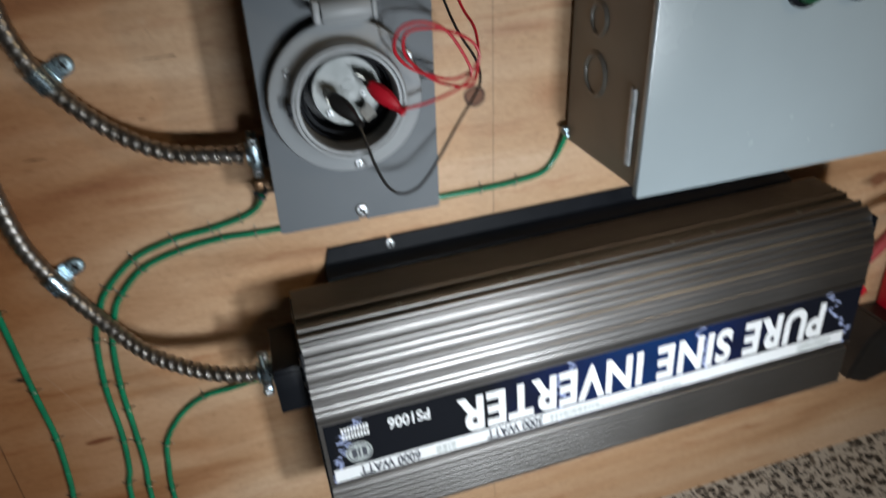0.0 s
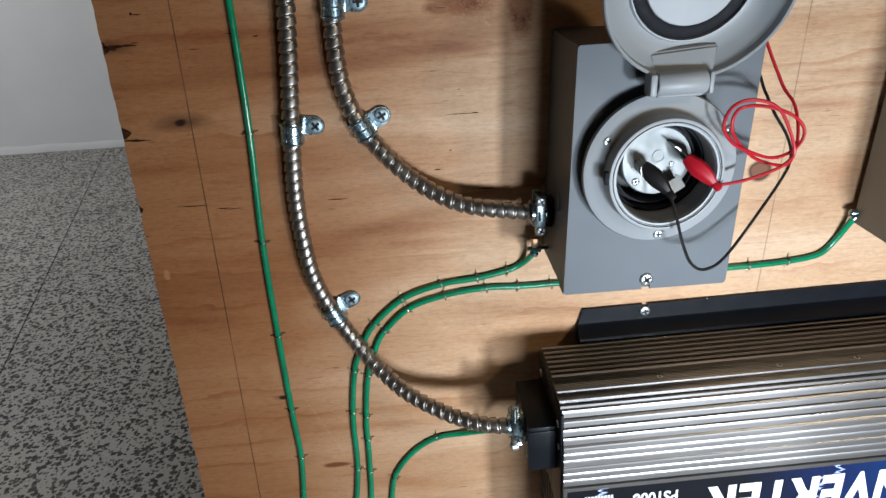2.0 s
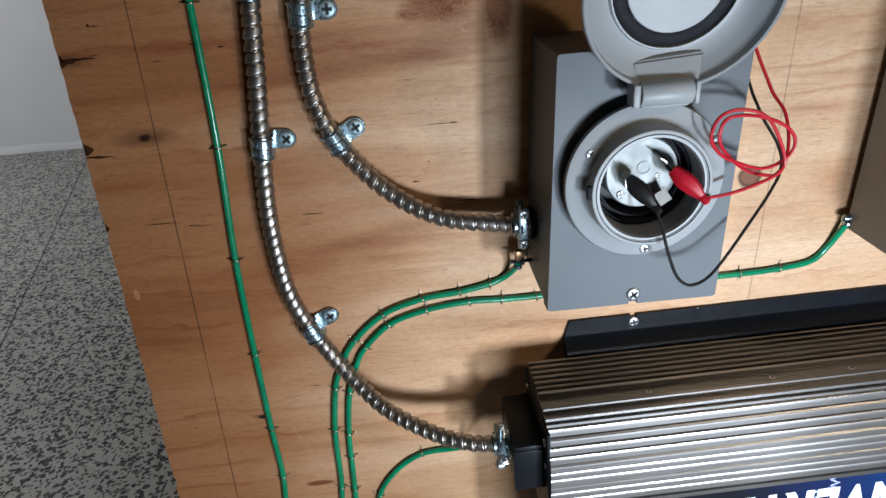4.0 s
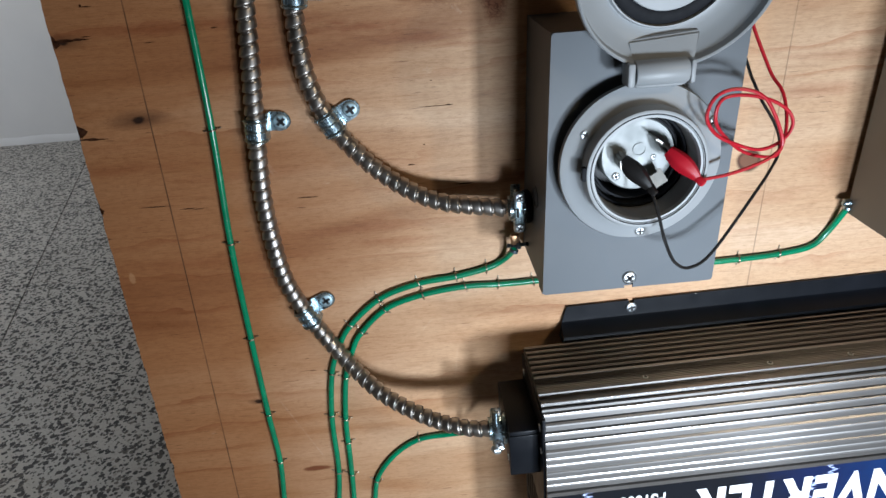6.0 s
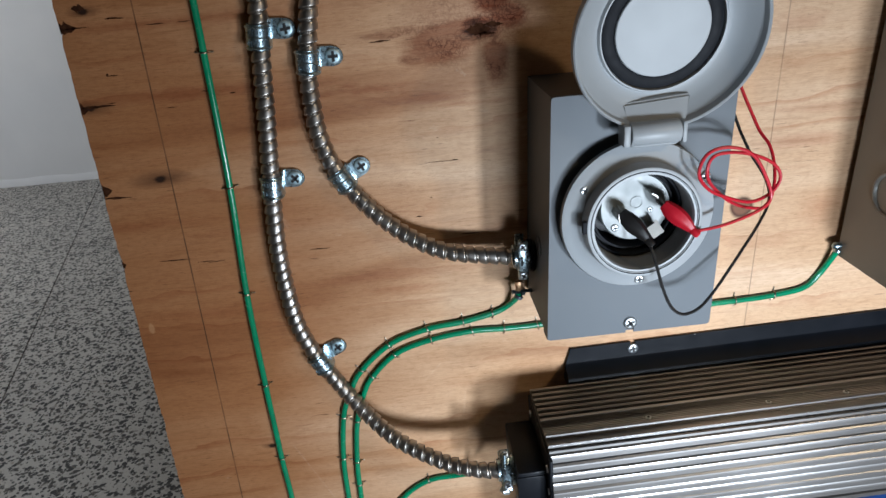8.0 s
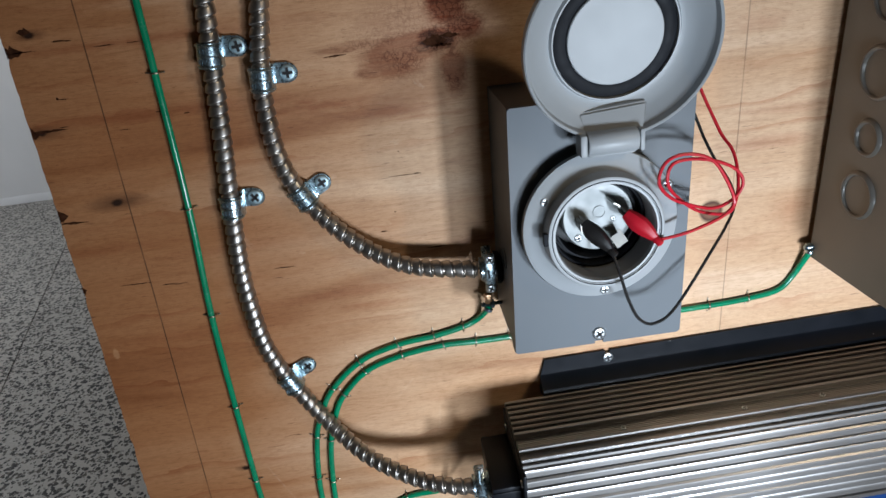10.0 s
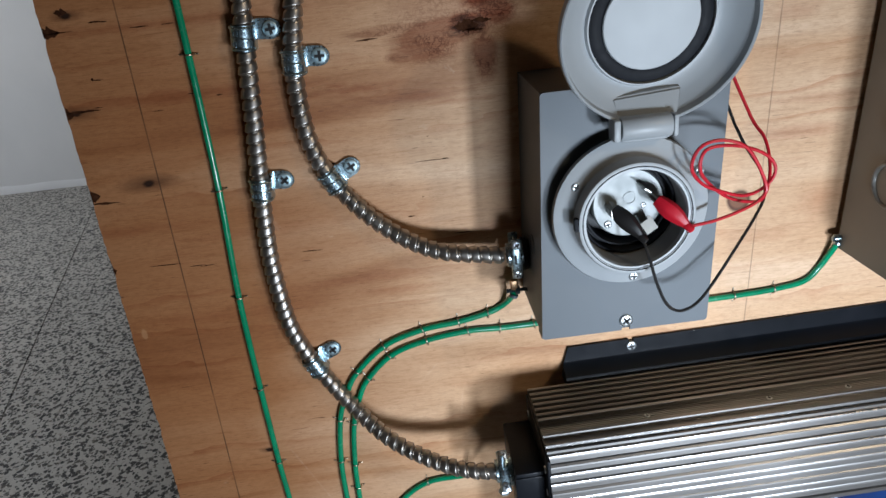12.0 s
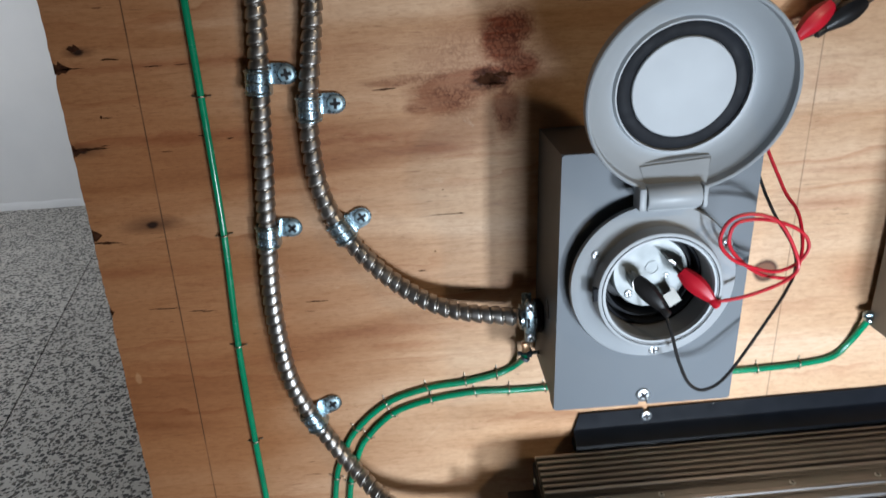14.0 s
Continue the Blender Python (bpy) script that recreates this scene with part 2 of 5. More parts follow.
def terrazzo():
    n = Nodes("terrazzo")
    base = n.ramp(n.noise(3.0, None, 4), [(0.3, (0.47, 0.445, 0.40)), (0.7, (0.58, 0.55, 0.495))])
    warp = n.add("ShaderNodeVectorMath", operation="ADD")
    wn = n.add("ShaderNodeTexNoise")
    wn.inputs["Scale"].default_value = 120.0
    n.link(n.coord, wn.inputs["Vector"])
    sc = n.add("ShaderNodeVectorMath", operation="SCALE")
    sc.inputs["Scale"].default_value = 0.010
    n.link(wn.outputs["Color"], sc.inputs[0])
    n.link(n.coord, warp.inputs[0])
    n.link(sc.outputs[0], warp.inputs[1])

    def chips(scale, low, size, soft=0.06):
        v = n.add("ShaderNodeTexVoronoi")
        v.inputs["Scale"].default_value = scale
        n.link(warp.outputs[0], v.inputs["Vector"])
        r = n.add("ShaderNodeSeparateColor")
        n.link(v.outputs["Color"], r.inputs[0])
        pick = n.step(r.outputs[0], low, low + 0.02)
        return n.math("MULTIPLY", pick, n.step(v.outputs["Distance"], size, size - soft)), r.outputs[1]

    m, tint = chips(95.0, 0.45, 0.42)
    col = n.mix(n.math("MULTIPLY", m, 0.75), base, n.ramp(tint, [(0.2, (0.50, 0.47, 0.43)), (0.5, (0.30, 0.25, 0.20)), (0.8, (0.60, 0.57, 0.52))]))
    m, tint = chips(80.0, 0.48, 0.49, 0.03)
    col = n.mix(m, col, n.ramp(tint, [(0.6, (0.012, 0.012, 0.012)), (0.9, (0.09, 0.075, 0.06))]))
    m, tint = chips(135.0, 0.48, 0.50, 0.03)
    col = n.mix(m, col, n.ramp(tint, [(0.6, (0.012, 0.012, 0.012)), (0.9, (0.13, 0.110, 0.09))]))
    grit = n.step(n.noise(210.0, None, 3, 0.6), 0.50, 0.66)
    col = n.mix(n.math("MULTIPLY", grit, 0.25), col, (0.16, 0.140, 0.115))
    dust = n.noise(1.3, None, 5, 0.6)
    col = n.mix(n.step(dust, 0.45, 0.75, 0.0, 0.10), col, (0.40, 0.375, 0.33))
    n.bump(n.noise(300.0), 0.1, 0.0004)
    return n.done(col, n.step(dust, 0.3, 0.7, 0.42, 0.6))


def rolled_metal(name, colour, rough, stretch=(2.0, 60.0, 60.0)):
    n = Nodes(name)
    streak = n.noise(14.0, n.scaled(stretch), 4, 0.6)
    smear = n.noise(9.0, None, 2, 0.45)
    col = n.mix(0.5, n.ramp(streak, [(0.3, tuple(c * 0.78 for c in colour)), (0.7, tuple(min(1, c * 1.15) for c in colour))]), n.ramp(smear, [(0.3, tuple(c * 0.85 for c in colour)), (0.7, colour)]))
    n.bump(streak, 0.05, 0.0001)
    return n.done(col, n.step(smear, 0.2, 0.8, rough - 0.03, rough + 0.03), 1.0)


def label_print():
    n = Nodes("printed_label")
    x, _, z = (s for s in n.add("ShaderNodeSeparateXYZ").outputs)
    n.link(n.coord, n.tree.nodes[-1].inputs[0])
    glow = n.math("ADD", n.math("MULTIPLY", x, 1.0), n.step(n.noise(14.0), 0.3, 0.7, -0.05, 0.05))
    col = n.ramp(glow, [(0.17, (0.006, 0.007, 0.010)), (0.27, (0.006, 0.012, 0.048)), (0.37, (0.004, 0.022, 0.085)), (0.455, (0.006, 0.012, 0.048)), (0.52, (0.006, 0.007, 0.012))])
    # forked sparks printed across it
    for cx, lean in ((0.255, 0.25), (0.43, -0.2), (0.02, 0.5), (0.605, -0.4)):
        wob = n.step(n.noise(60.0, n.scaled((0.15, 1, 1), (cx * 9, 0, 0)), 4, 0.7), 0.25, 0.75, -0.022, 0.022)
        off = n.math("ABSOLUTE", n.math("SUBTRACT", n.math("SUBTRACT", x, cx), n.math("ADD", wob, n.math("MULTIPLY", n.math("SUBTRACT", z, 0.115), lean))))
        col = n.mix(n.step(off, 0.0022, 0.0006), col, (0.45, 0.52, 0.80))
    n.bsdf.inputs["Specular IOR Level"].default_value = 0.12
    return n.done(col, 0.42)


PLY = plywood()
PLY_EDGE = simple("plywood_edge", (0.34, 0.2, 0.1), 0.7, vary=0.4, scale=60)
BURNT = simple("burnt_torn_wood", (0.040, 0.016, 0.008), 0.85, spec=0.05, vary=0.5, scale=200)
TERRAZZO = terrazzo()
GROUT = simple("joint_grout", (0.035, 0.032, 0.03), 0.8)


def wall_paint():
    n = Nodes("white_wall_paint")
    v = n.add("ShaderNodeTexVoronoi")
    v.inputs["Scale"].default_value = 7.0
    n.link(n.coord, v.inputs["Vector"])
    spot = n.math("MULTIPLY", n.step(v.outputs["Distance"], 0.030, 0.018), n.step(n.noise(60.0), 0.45, 0.6))
    col = n.ramp(n.noise(3.0), [(0.3, (0.77, 0.78, 0.78)), (0.7, (0.83, 0.835, 0.83))])
    col = n.mix(n.math("MULTIPLY", spot, 0.5), col, (0.35, 0.32, 0.29))
    n.bump(n.noise(120.0), 0.25, 0.001)
    return n.done(col, 0.65)


WALL = wall_paint()
# for the added, unseen south and east walls and ceiling: dark to cut bounced light
DIM = simple("dark_unseen_wall", (0.20, 0.165, 0.13), 0.7, vary=0.15, scale=2)
CEIL = simple("ceiling_paint", (0.30, 0.28, 0.25), 0.8, vary=0.05, scale=3)
BOXPAINT = simple("grey_enamel", (0.090, 0.102, 0.115), 0.50, vary=0.025, scale=14, grain=700, relief=0.12, spec=0.35, patchy=0.02)
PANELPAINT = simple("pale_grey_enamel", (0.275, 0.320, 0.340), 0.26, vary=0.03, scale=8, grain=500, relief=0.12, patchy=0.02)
# door's grey darkened and browned: the sides' shade and wood bounce, put in colour
PANELSIDE = simple("shaded_grey_enamel", (0.165, 0.155, 0.136), 0.36, vary=0.08, scale=9, grain=500, relief=0.12)
PLASTIC = simple("grey_plastic", (0.285, 0.300, 0.312), 0.45, vary=0.04, scale=20, grain=900, relief=0.1, patchy=0.02)
RUBBER = simple("black_rubber", (0.014, 0.015, 0.018), 0.6, vary=0.3, scale=60, spec=0.1)
FACE = simple("milky_nylon", (0.215, 0.238, 0.236), 0.4, vary=0.05, scale=40)
BRASS = simple("nickel_blade", (0.27, 0.26, 0.24), 0.45, 1.0, vary=0.1, scale=90)


def black_coat():
    n = Nodes("black_powder_coat")
    v = n.add("ShaderNodeTexVoronoi")
    v.inputs["Scale"].default_value = 62.0
    n.link(n.coord, v.inputs["Vector"])
    r = n.add("ShaderNodeSeparateColor")
    n.link(v.outputs["Color"], r.inputs[0])
    dust = n.math("MULTIPLY", n.step(v.outputs["Distance"], 0.055, 0.035), n.step(r.outputs[0], 0.86, 0.88))
    col = n.mix(dust, n.ramp(n.noise(30.0), [(0.3, (0.005, 0.006, 0.008)), (0.7, (0.007, 0.008, 0.011))]), (0.50, 0.48, 0.45))
    n.bump(n.noise(900.0, detail=2), 0.3, 0.0003)
    n.bsdf.inputs["Specular IOR Level"].default_value = 0.14
    return n.done(col, n.step(n.noise(60.0), 0.3, 0.7, 0.33, 0.45))


BLACK = black_coat()
DARK = simple("dark_recess", (0.006, 0.006, 0.006), 0.8)
ZINC = simple("zinc_plate", (0.36, 0.46, 0.51), 0.29, 1.0, vary=0.25, scale=160, relief=0.3)
ZINCHEAD = simple("zinc_screw_head", (0.38, 0.50, 0.55), 0.50, 0.85, vary=0.15, scale=200)
DULLZINC = simple("tarnished_zinc", (0.10, 0.13, 0.15), 0.45, 0.8, vary=0.3, scale=200)
GALV = simple("galvanised_pin", (0.52, 0.54, 0.55), 0.5, 0.35, vary=0.12, scale=200)
STEEL = simple("conduit_steel", (0.365, 0.338, 0.312), 0.37, 1.0, vary=0.2, scale=70, relief=0.1)
SCREW = simple("bright_screw", (0.60, 0.63, 0.65), 0.38, 1.0, vary=0.12, scale=300)
SLOT = simple("screw_recess", (0.018, 0.018, 0.02), 0.6, 0.2)
GREEN = simple("green_insulation", (0.003, 0.185, 0.085), 0.22, vary=0.18, scale=50, grain=200, relief=0.05)
STAPLE_WIRE = simple("bronzed_staple_wire", (0.30, 0.25, 0.19), 0.32, 1.0, vary=0.2, scale=300)
# the grey plastic again, with the shade inside the collar mixed into its colour
SHADEDPLASTIC = simple("shaded_grey_plastic", (0.20, 0.195, 0.19), 0.5, vary=0.06, scale=20, grain=900, relief=0.1)
REDV = simple("red_vinyl", (0.42, 0.006, 0.018), 0.40, vary=0.12, scale=60)
BLACKV = simple("black_vinyl", (0.012, 0.011, 0.011), 0.35, vary=0.3, scale=60)
COPPER = simple("copper_lug", (0.55, 0.34, 0.20), 0.35, 1.0, vary=0.2, scale=120)
ALU = rolled_metal("anodised_aluminium", (0.280, 0.269, 0.262), 0.38)
FADED = simple("faded_red_rubber", (0.36, 0.055, 0.060), 0.5, vary=0.15, scale=60)
LABEL = label_print()
INK = simple("white_print", (0.78, 0.79, 0.80), 0.35, vary=0.03)
GREYINK = simple("grey_print", (0.42, 0.45, 0.44), 0.4, vary=0.2, scale=300)
DARKINK = simple("dark_print", (0.05, 0.055, 0.07), 0.4)
GREENBTN = simple("green_button", (0.004, 0.055, 0.022), 0.3)
REDBTN = simple("red_button", (0.35, 0.012, 0.012), 0.3)


# ---- mesh helpers ----
def thing(name, label, category, group="", at=None):
    ob = new(name)
    ob.empty_display_size = 0.02
    if at is not None:
        ob.matrix_basis = at
    return tagged(ob, label, category, group)


def mesh_of(bm, name, mat, smooth=None):
    me = bpy.data.meshes.new(name)
    bmesh.ops.recalc_face_normals(bm, faces=bm.faces)
    if smooth:
        for f in bm.faces:
            f.smooth = True
        for e in bm.edges:
            if len(e.link_faces) == 2 and e.calc_face_angle(0) > radians(smooth):
                e.smooth = False
    bm.to_mesh(me)
    bm.free()
    me.materials.append(mat)
    return me


def part(name, bm, mat, parent, label="", smooth=40):
    ob = new(name, mesh_of(bm, name, mat, smooth))
    ob.parent = parent
    return tagged(ob, label)


def shared(name, me, parent, m=None, label=""):
    ob = new(name, me)
    ob.parent = parent
    if m is not None:
        ob.matrix_basis = m
    return tagged(ob, label)


def setting(name, bm, mat, label, category, smooth=None):
    return tagged(new(name, mesh_of(bm, name, mat, smooth)), label, category, kind="structure")


def box(lo, hi, bevel=0.0, segs=2, bm=None):
    own = bmesh.new()
    bmesh.ops.create_cube(own, size=1.0)
    for v in own.verts:
        v.co = Vector([lo[i] + (hi[i] - lo[i]) * (v.co[i] + 0.5) for i in range(3)])
    if bevel:
        bmesh.ops.bevel(own, geom=list(own.edges), offset=bevel, segments=segs, profile=0.5, affect="EDGES")
    if bm is None:
        return own
    tmp = bpy.data.meshes.new("tmp")
    own.to_mesh(tmp)
    own.free()
    bm.from_mesh(tmp)
    bpy.data.meshes.remove(tmp)
    return bm


def lathe(profile, m=None, segs=48, bm=None, closed=False):
    """Turns (radius, height) round the z axis, then moves it by m."""
    bm = bm or bmesh.new()
    m = m or Matrix()
    rings = []
    for r, h in profile:
        if r < 1e-6:
            rings.append([bm.verts.new(m @ Vector((0, 0, h)))] * segs)
        else:
            rings.append([bm.verts.new(m @ Vector((r * math.cos(2 * math.pi * i / segs), r * math.sin(2 * math.pi * i / segs), h))) for i in range(segs)])
    pairs = list(zip(rings, rings[1:])) + ([(rings[-1], rings[0])] if closed else [])
    for a, b in pairs:
        for i in range(segs):
            j = (i + 1) % segs
            vs = []
            for v in (a[i], a[j], b[j], b[i]):
                if v not in vs:
                    vs.append(v)
            if len(vs) > 2:
                bm.faces.new(vs)
    return bm


def smooth_path(pts, step):
    """A Catmull-Rom line through the points, at even steps."""
    p = [Vector(q) for q in pts]
    p = [p[0] * 2 - p[1]] + p + [p[-1] * 2 - p[-2]]
    out = []
    for i in range(1, len(p) - 2):
        for k in range(24):
            t = k / 24
            out.append(0.5 * (2 * p[i] + (p[i + 1] - p[i - 1]) * t + (2 * p[i - 1] - 5 * p[i] + 4 * p[i + 1] - p[i + 2]) * t * t + (3 * p[i] - p[i - 1] - 3 * p[i + 1] + p[i + 2]) * t ** 3))
    out.append(p[-2])
    even, carry = [out[0]], 0.0
    for a, b in zip(out, out[1:]):
        d = (b - a).length
        while carry + d >= step:
            a = a + (b - a) * ((step - carry) / d)
            even.append(a)
            d, carry = (b - a).length, 0.0
        carry += d
    return even


def sweep(pts, radius, segs=10, step=0.004, bm=None, caps=True):
    """A tube along pts; radius is a number or a function of (length along, angle)."""
    bm = bm or bmesh.new()
    line = smooth_path(pts, step)
    side = Vector((0, 1, 0))
    rings = []
    for i, c in enumerate(line):
        way = (line[min(i + 1, len(line) - 1)] - line[max(i - 1, 0)]).normalized()
        side = (side - way * side.dot(way)).normalized()
        up = way.cross(side)
        ring = []
        for k in range(segs):
            a = 2 * math.pi * k / segs
            r = radius(i * step, a) if callable(radius) else radius
            ring.append(bm.verts.new(c + (side * math.cos(a) + up * math.sin(a)) * r))
        rings.append(ring)
    for a, b in zip(rings, rings[1:]):
        for k in range(segs):
            bm.faces.new((a[k], a[(k + 1) % segs], b[(k + 1) % segs], b[k]))
    if caps:
        bm.faces.new(rings[0][::-1])
        bm.faces.new(rings[-1])
    return bm


def prism(outline, lo, hi, axis="y"):
    """A flat outline of (u, v) pushed from lo to hi along an axis."""
    bm = bmesh.new()
    place = {"y": lambda u, v, w: (u, w, v), "x": lambda u, v, w: (w, u, v), "z": lambda u, v, w: (u, v, w)}[axis]
    a = [bm.verts.new(place(u, v, lo)) for u, v in outline]
    b = [bm.verts.new(place(u, v, hi)) for u, v in outline]
    bm.faces.new(a)
    bm.faces.new(b[::-1])
    for i in range(len(a)):
        j = (i + 1) % len(a)
        bm.faces.new((a[i], b[i], b[j], a[j]))
    return bm


def words(text, size, mat, parent, m, name="lettering", squeeze=1.0, bold=0.0, spacing=1.0):
    """Flat lettering as a mesh, standing 0.2 mm proud."""
    cu = bpy.data.curves.new("text", "FONT")
    cu.body, cu.size, cu.extrude, cu.align_x, cu.align_y, cu.offset = text, size, 0.0002, "CENTER", "CENTER", bold
    cu.space_character = spacing
    tmp = new("tmp_text", cu)
    dg = bpy.context.evaluated_depsgraph_get()
    me = bpy.data.meshes.new_from_object(tmp.evaluated_get(dg))
    bpy.data.objects.remove(tmp)
    bpy.data.curves.remove(cu)
    me.materials.clear()
    me.materials.append(mat)
    ob = new(name, me)
    ob.parent = parent
    ob.matrix_basis = m @ Matrix.Diagonal((squeeze, 1, 1, 1))
    return ob


OUT = pose(0, 0, 0, 90, 0, 0)            # turns a lathe's +z towards the viewer (-y)


def facing(x, y, z, spin=0.0):
    return pose(x, y, z) @ OUT @ pose(0, 0, 0, 0, 0, spin)


# screw heads: one mesh for the head, one for the cross recess
def head_mesh(r, mat, name="screw_head"):
    return mesh_of(lathe([(r, 0), (r, r * 0.16), (r * 0.86, r * 0.28), (r * 0.6, r * 0.33), (0, r * 0.34)], segs=20), name, mat, 50)


def cross_mesh(r, slotted=False):
    bm = box((-r * 0.64, -r * 0.18, r * 0.20), (r * 0.64, r * 0.18, r * 0.42))
    if not slotted:
        box((-r * 0.18, -r * 0.64, r * 0.20), (r * 0.18, r * 0.64, r * 0.42), bm=bm)
    return mesh_of(bm, "cross_recess", SLOT)


HEADS = {}


def screw(parent, x, y, z, r=0.0045, spin=20, label="", turn=None, zinc=False):
    if r not in HEADS:
        HEADS[r] = (head_mesh(r, ZINCHEAD if zinc else SCREW), cross_mesh(r))
    h = shared("screw", HEADS[r][0], parent, turn if turn is not None else facing(x, y, z, spin), label or "bright cross-head screw")
    shared("cross_recess", HEADS[r][1], h)
    return h


# ---- the room ----
def floor():
    base = setting("floor", box((-3.2, -3.2, -0.12), (3.2, 3.0, -0.006)), GROUT, "speckled grey terrazzo floor with a dark straight joint", "floor")
    # slabs divided by joints that run askew from the board's foot to the far wall
    p, d = Vector((-1.153, 0.949)), Vector((-0.396, 1.608)).normalized()
    nrm = Vector((d.y, -d.x))
    gap, width = 0.0035, 1.6
    for k in range(-3, 4):
        a0, a1 = k * width + gap / 2, (k + 1) * width - gap / 2
        quad = [p + nrm * a0 - d * 6, p + nrm * a1 - d * 6, p + nrm * a1 + d * 5, p + nrm * a0 + d * 5]
        bm = prism([tuple(q) for q in quad], -0.05, 0.0, "z")
        for co, no in (((-3.15, 0, 0), (-1, 0, 0)), ((3.15, 0, 0), (1, 0, 0)), ((0, -3.15, 0), (0, -1, 0)), ((0, 2.9, 0), (0, 1, 0))):
            r = bmesh.ops.bisect_plane(bm, geom=bm.verts[:] + bm.edges[:] + bm.faces[:], plane_co=co, plane_no=no, clear_outer=True)
            bmesh.ops.holes_fill(bm, edges=[e for e in r["geom_cut"] if isinstance(e, bmesh.types.BMEdge)])
        if len(bm.faces):
            part("slab", bm, TERRAZZO, base, smooth=None)
        else:
            bm.free()


floor()
H = 2.5
setting("wall_north", box((-3.2, 2.80, -0.05), (3.2, 2.98, H)), WALL, "smooth white painted wall behind the board", "wall")
setting("wall_south", box((-3.2, -3.18, -0.05), (3.2, -3.0, H)), DIM, "plain dark brown wall added out of view", "wall")
setting("wall_west", box((-3.2, -3.0, -0.05), (-3.02, 2.80, H)), WALL, "plain white painted wall", "wall")
setting("wall_east", box((3.0, -3.0, -0.05), (3.18, 2.80, H)), DIM, "plain dark brown wall added out of view", "wall")
setting("ceiling", box((-3.2, -3.18, H), (3.2, 2.98, H + 0.15)), CEIL, "plain dark ceiling added out of view", "ceiling")


def skim_edge():
    """The ragged foot of the wall's plaster, standing a few millimetres proud."""
    rnd = random.Random(5)
    xs = np.linspace(-3.0, 3.0, 260)
    bm = bmesh.new()
    rows = []
    for x in xs:
        h = 0.035 + 0.012 * noise.noise(Vector((x * 5, 0, 3))) + 0.004 * rnd.random()
        o = 0.010 + 0.006 * noise.noise(Vector((x * 9, 4, 0)))
        rows.append([bm.verts.new((x, y, z)) for y, z in ((2.80, 0.0), (2.80 - o, 0.0), (2.80 - o * 0.8, h * 0.6), (2.80, h))])
    for a, b in zip(rows, rows[1:]):
        for k in range(3):
            bm.faces.new((a[k], b[k], b[k + 1], a[k + 1]))
    setting("baseboard", bm, WALL, "ragged white plaster edge along the wall foot", "baseboard", 60)


skim_edge()


